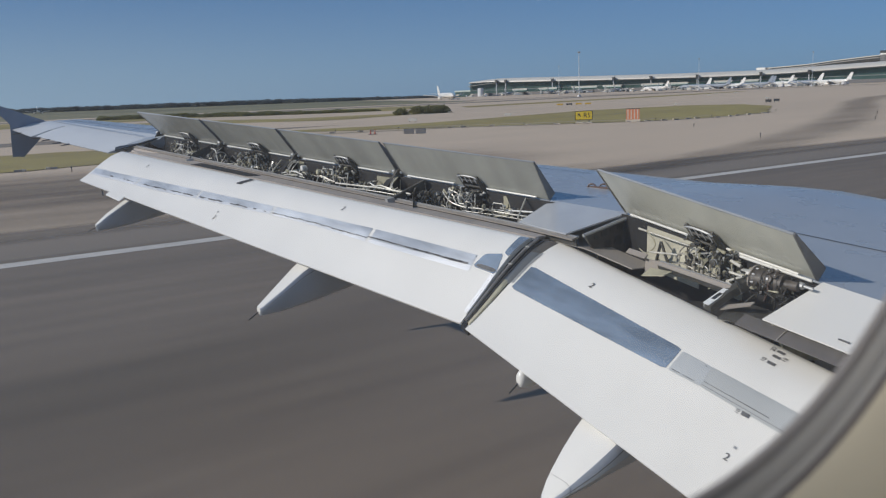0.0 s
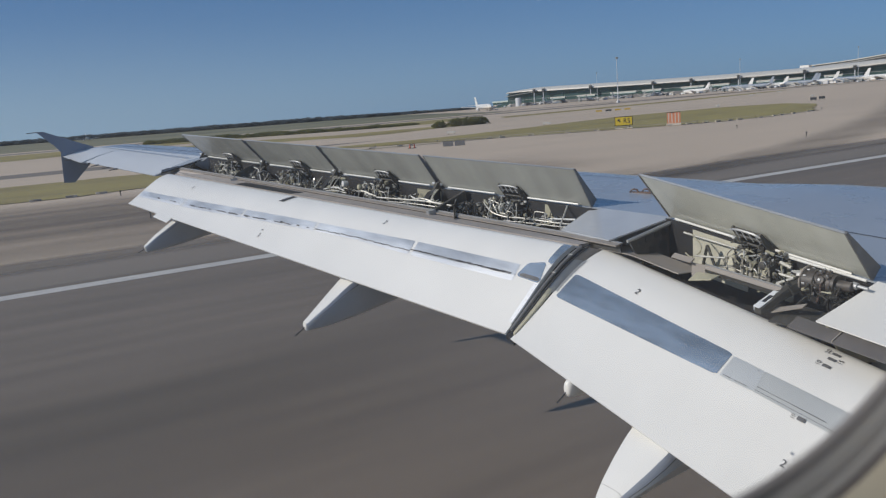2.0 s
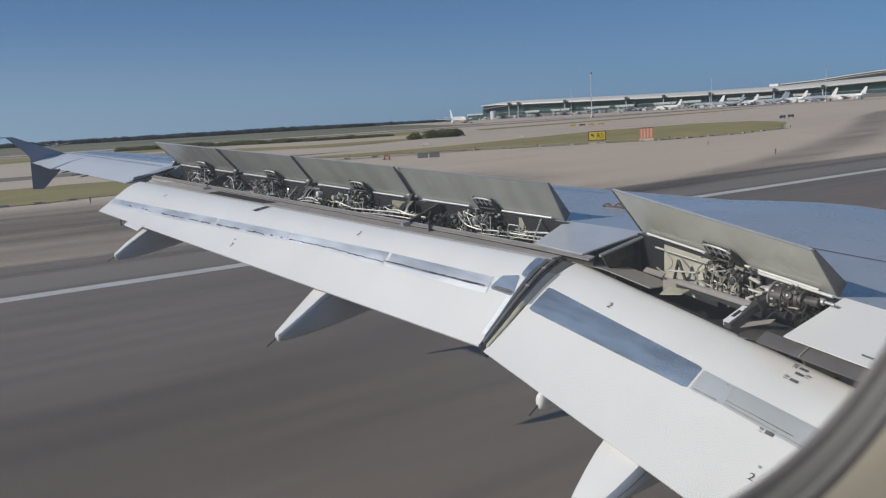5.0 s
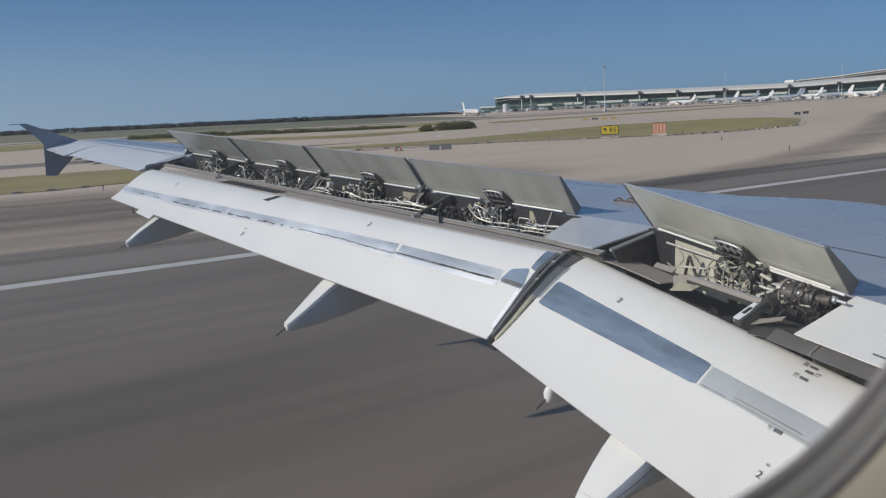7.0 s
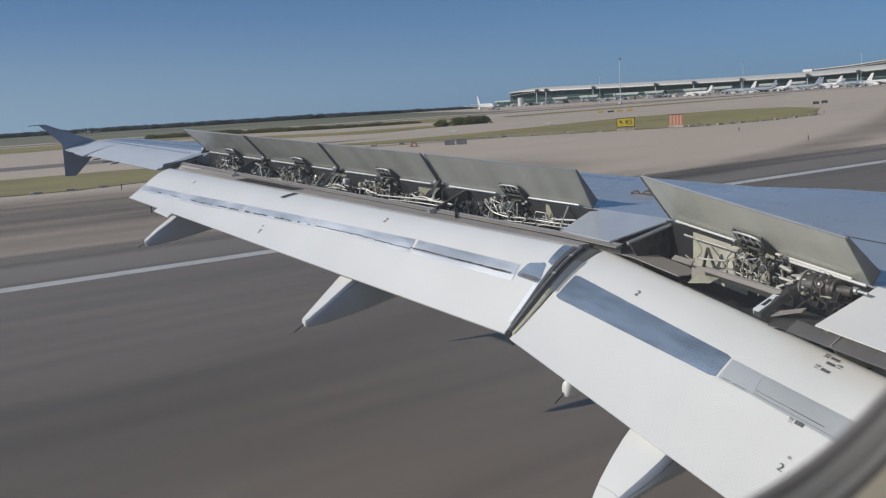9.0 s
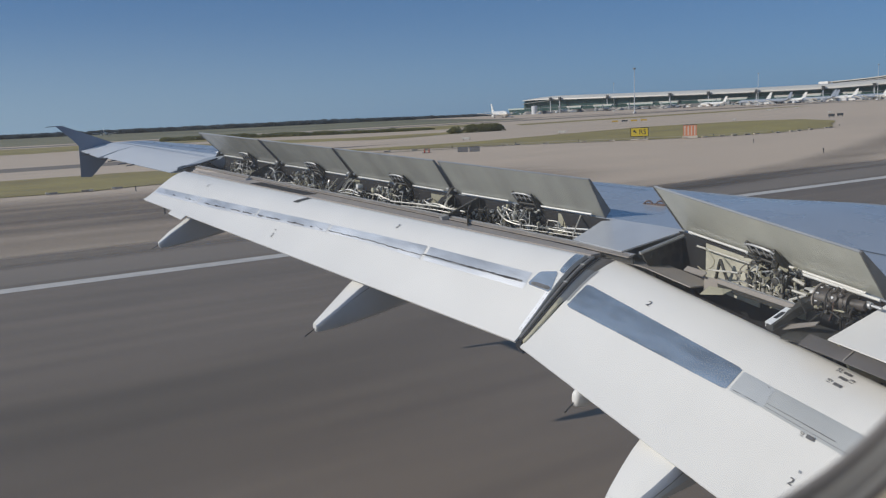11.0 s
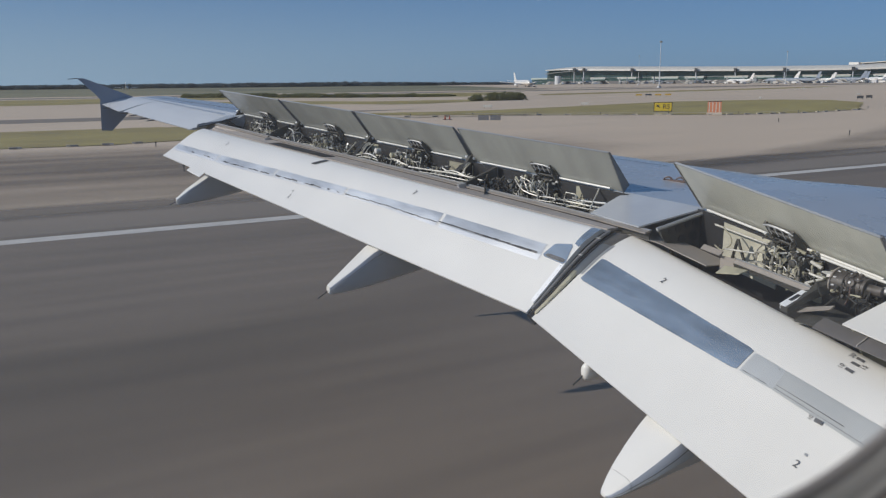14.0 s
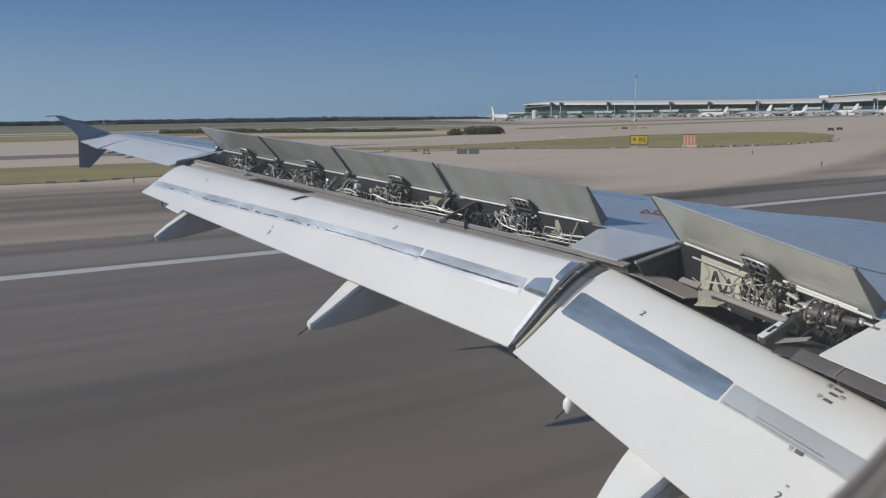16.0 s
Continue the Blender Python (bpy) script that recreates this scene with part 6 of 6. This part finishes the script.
# ---- parked aeroplanes ----
def airliner(x, y, heading, length=37.0, fin=None, body=None, label="white parked airliner on the apron"):
    """A small airliner: nose along +x of its own axes."""
    root = tagged(new("parked_airliner"), label, "airliner", "parked airliners")
    root.matrix_basis = pose(x, y, 0.02, 0, 0, heading)
    L, r = length, length * 0.053
    zc = r * 1.75
    rings = []
    for f, w, up in ((0, 0.12, 0.75), (0.06, 0.35, 0.55), (0.18, 0.75, 0.22), (0.3, 1, 0), (0.6, 1, 0), (0.85, 1, 0), (0.93, 0.82, -0.08), (0.98, 0.45, -0.2), (1.0, 0.1, -0.3)):
        rings.append([(L * (f - 0.5), r * w * math.cos(k * math.tau / 12), zc + r * up + r * w * math.sin(k * math.tau / 12)) for k in range(12)])
    part("fuselage", loft(rings), body or WHITE, root, smooth=40)
    part("cabin_windows", box(bmesh.new(), (-L * 0.25, -r * 1.005, zc + r * 0.25), (L * 0.38, r * 1.005, zc + r * 0.42)), BEZEL, root)
    for sd in (-1, 1):
        w = [(L * 0.12, sd * r, zc - r * 0.5), (-L * 0.06, sd * r, zc - r * 0.5), (-L * 0.13, sd * L * 0.45, zc + r * 0.35), (-L * 0.09, sd * L * 0.45, zc + r * 0.4)]
        part("wing", prism(None, w, (0, 0, 0.5)), PALE, root)
        w = [(-L * 0.40, sd * r * 0.4, zc + r * 0.6), (-L * 0.48, sd * r * 0.4, zc + r * 0.6), (-L * 0.50, sd * L * 0.16, zc + r * 0.8), (-L * 0.47, sd * L * 0.16, zc + r * 0.85)]
        part("tailplane", prism(None, w, (0, 0, 0.3)), PALE, root)
        e = [(L * 0.14, sd * L * 0.155, zc - r * 0.95), (L * 0.12, sd * L * 0.155, zc - r * 0.95), (0.02 * L, sd * L * 0.155, zc - r * 0.9), (-0.01 * L, sd * L * 0.155, zc - r * 0.85)]
        part("engine", tube(bmesh.new(), e, [r * 0.48, r * 0.55, r * 0.5, r * 0.3], 10), body or WHITE, root)
        part("main_wheel", tube(bmesh.new(), [(-L * 0.02, sd * r * 1.6, 0.6), (-L * 0.02, sd * r * 1.9, 0.6)], 0.6, 10), BLACK, root)
        part("main_leg", tube(bmesh.new(), [(-L * 0.02, sd * r * 1.7, 0.6), (-L * 0.02, sd * r * 1.5, zc - r * 0.5)], 0.18, 6), BEZEL, root)
    part("nose_wheel", tube(bmesh.new(), [(L * 0.38, -0.25, 0.45), (L * 0.38, 0.25, 0.45)], 0.45, 10), BLACK, root)
    part("nose_leg", tube(bmesh.new(), [(L * 0.38, 0, 0.45), (L * 0.38, 0, zc - r * 0.8)], 0.14, 6), BEZEL, root)
    f = [(-L * 0.34, 0, zc + r * 0.85), (-L * 0.47, 0, zc + r * 0.75), (-L * 0.53, 0, zc + r * 4.0), (-L * 0.47, 0, zc + r * 4.0)]
    part("tail_fin", prism(None, f, (0, 0.45, 0)), fin or WHITE, root)
    return root


for x, y, h, L, fin, body in ((440, 667, 256, 46, None, None), (752, 680, 93, 38, None, None), (765, 632, 96, 42, None, AIR_GREY), (748, 590, 90, 40, AIR_GREY, AIR_GREY),
                              (790, 604, 98, 38, None, None), (763, 549, 90, 40, AIR_GREY, AIR_GREY), (807, 577, 95, 40, AIR_GREY, AIR_GREY), (803, 552, 92, 40, None, None),
                              (800, 516, 88, 42, None, AIR_GREY), (792, 480, 92, 40, None, None), (128, 1093, 80, 30, None, None)):
    airliner(x, y, h, L, fin, body, "white parked airliner on the apron" if body is None else "grey-blue parked airliner on the apron")


for s, off, h, fin in ((100, -48, 118, None), (172, -50, 122, AIR_GREY), (214, -46, 116, AIR_GREY), (276, -50, 120, None), (338, -48, 124, AIR_GREY)):
    q = TM @ Vector((s, off, 0))
    airliner(q.x, q.y, h - 90, 36, fin, AIR_GREY, "dark blue-grey airliner parked nose-in at a boarding bridge")


def service_vehicle(x, y, turn, size, material):
    root = tagged(new("service_vehicle"), "small white apron service vehicle", "vehicle", "service vehicles")
    root.matrix_basis = pose(x, y, 0.02, 0, 0, turn)
    w, d, h = size
    part("body", box(bmesh.new(), (-w / 2, -d / 2, 0.5), (w * 0.2, d / 2, h)), material, root)
    part("cab", box(bmesh.new(), (w * 0.2, -d / 2, 0.5), (w / 2, d / 2, h * 0.8)), CLAD, root)
    for sx in (-0.3, 0.3):
        for sy in (-0.5, 0.5):
            part("wheel", tube(bmesh.new(), [(w * sx, d * sy - 0.12, 0.45), (w * sx, d * sy + 0.12, 0.45)], 0.45, 8), BLACK, root)


def boarding_stair(x, y, turn):
    root = tagged(new("boarding_stair"), "white mobile boarding stair on the apron", "stair", "boarding stairs")
    root.matrix_basis = pose(x, y, 0.02, 0, 0, turn)
    part("ramp", prism(None, [(-5, 0, 0.6), (3, 0, 4.6), (5, 0, 4.6), (5, 0, 3.6), (3.4, 0, 3.6), (-4, 0, 0.3)], (0, 2.2, 0)), ROOF, root)
    part("chassis", box(bmesh.new(), (-4, -1.1, 0.4), (5, 1.1, 1.0)), BEZEL, root)
    for sx in (-3, 3.6):
        part("wheel", tube(bmesh.new(), [(sx, -1.2, 0.4), (sx, 1.2, 0.4)], 0.4, 8), BLACK, root)


rnd = random.Random(3)
STANDS = [Vector((752, 680, 0)), Vector((748, 590, 0)), Vector((790, 604, 0)), Vector((763, 549, 0)), Vector((803, 552, 0)), Vector((800, 516, 0)), Vector((792, 480, 0))]
for k in range(56):
    q = rnd.choice(STANDS) + Vector((rnd.uniform(-45, 25), rnd.uniform(-30, 40), 0))
    service_vehicle(q.x, q.y, rnd.uniform(0, 180), (rnd.uniform(4, 9), 2.4, rnd.uniform(2, 3.4)), rnd.choice((ROOF, WHITE, WHITE, PALE, CLAD, BEZEL, DARK)))
for k in range(40):
    q = TM @ Vector((rnd.uniform(0, 420), -rnd.uniform(14, 90), 0))
    service_vehicle(q.x, q.y, rnd.uniform(0, 180), (rnd.uniform(4, 9), 2.4, rnd.uniform(2, 3.4)), rnd.choice((WHITE, AIR_GREY, AIR_GREY, CLAD, CLAD, PALE, DARK)))
for k in range(20):
    q = STANDS[1 + k % 6] + Vector((rnd.uniform(-32, -6), rnd.uniform(-14, 20), 0))
    boarding_stair(q.x, q.y, rnd.choice((120, 135, 300, 110)))
for s in (38, 62, 118, 196, 262, 300, 366):
    q = TM @ Vector((s, -62, 0))
    boarding_stair(q.x, q.y, 290)
boarding_stair(440, 650, 290)


# ---- trees and scrub ----
def leaf_mass(name, spots, size, material, label, category, per=60, kind="", seed=1):
    """Many small leaf clumps heaped over spots (x, y, half width, height)."""
    r = random.Random(seed)
    verts, faces = [], []
    for x, y, w, h in spots:
        for _ in range(per):
            u, v = r.uniform(-1, 1), r.uniform(-1, 1)
            top = h * (1 - 0.55 * u * u) * (0.75 + 0.25 * r.random())
            c = Vector((x + u * w, y + v * w, max(0.1, top * r.random() ** 0.6)))
            e = Euler((r.uniform(0, 6), r.uniform(0, 6), r.uniform(0, 6))).to_matrix()
            q = size * r.uniform(0.6, 1.5)
            i = len(verts)
            verts += [c + e @ Vector(p) * q for p in ((-1, -0.6, 0), (1, -0.5, 0.2), (0.8, 0.7, 0), (-0.7, 0.6, -0.2), (0, 0, 0.7))]
            faces += [(i, i + 1, i + 4), (i + 1, i + 2, i + 4), (i + 2, i + 3, i + 4), (i + 3, i, i + 4)]
    me = bpy.data.meshes.new(name)
    me.from_pydata([tuple(v) for v in verts], [], faces)
    ob = finish(new(name, me), material)
    return tagged(ob, label, category, kind=kind)


r = random.Random(8)
wood = []
for k in range(300):
    f = k / 299
    x = lerp(-260, 860, f)
    y = lerp(1890, 1330, f) + r.uniform(-40, 60)
    h = r.uniform(6.6, 8.8) * (1.0 if f < 0.75 else lerp(1, 0.45, (f - 0.75) / 0.25))
    wood.append((x, y, r.uniform(7, 15), h))
leaf_mass("woodland", wood, 1.5, TREE, "dark distant belt of trees along the horizon", "trees", 170, "stuff", 2)
near = []
for k in range(90):
    f = k / 89
    y = at(lerp(60, 138, f), [(60, 318), (87, 292), (93, 272), (104, 260), (114, 254), (126, 250), (138, 252)])
    tall = at(f, [(0, 1.7), (0.35, 1.7), (0.55, 1.6), (0.6, 1.2), (0.8, 0.9), (0.85, 1.2), (0.92, 0.9), (1, 0.6)])
    near.append((lerp(60, 138, f) + r.uniform(-1.5, 1.5), y + r.uniform(0, 14), r.uniform(1.6, 3.2), tall * r.uniform(0.7, 1.05)))
leaf_mass("scrub", near, 0.26, BUSH, "low dense green scrub beyond the taxi lane", "scrub", 260, "stuff", 3)
for x, y, w, h in ((110, 180.5, 1.7, 2.5), (114.5, 181, 1.9, 2.7), (118.5, 181.6, 1.7, 2.5), (105, 180, 1.6, 2.0)):
    leaf_mass("shrub", [(x + r.uniform(-0.9, 0.9), y + r.uniform(-0.9, 0.9), w * r.uniform(0.6, 1), h * r.uniform(0.75, 1)) for _ in range(5)], 0.22, BUSH, "dense olive-green shrub beside the taxiway", "shrub", 90, "", int(x))
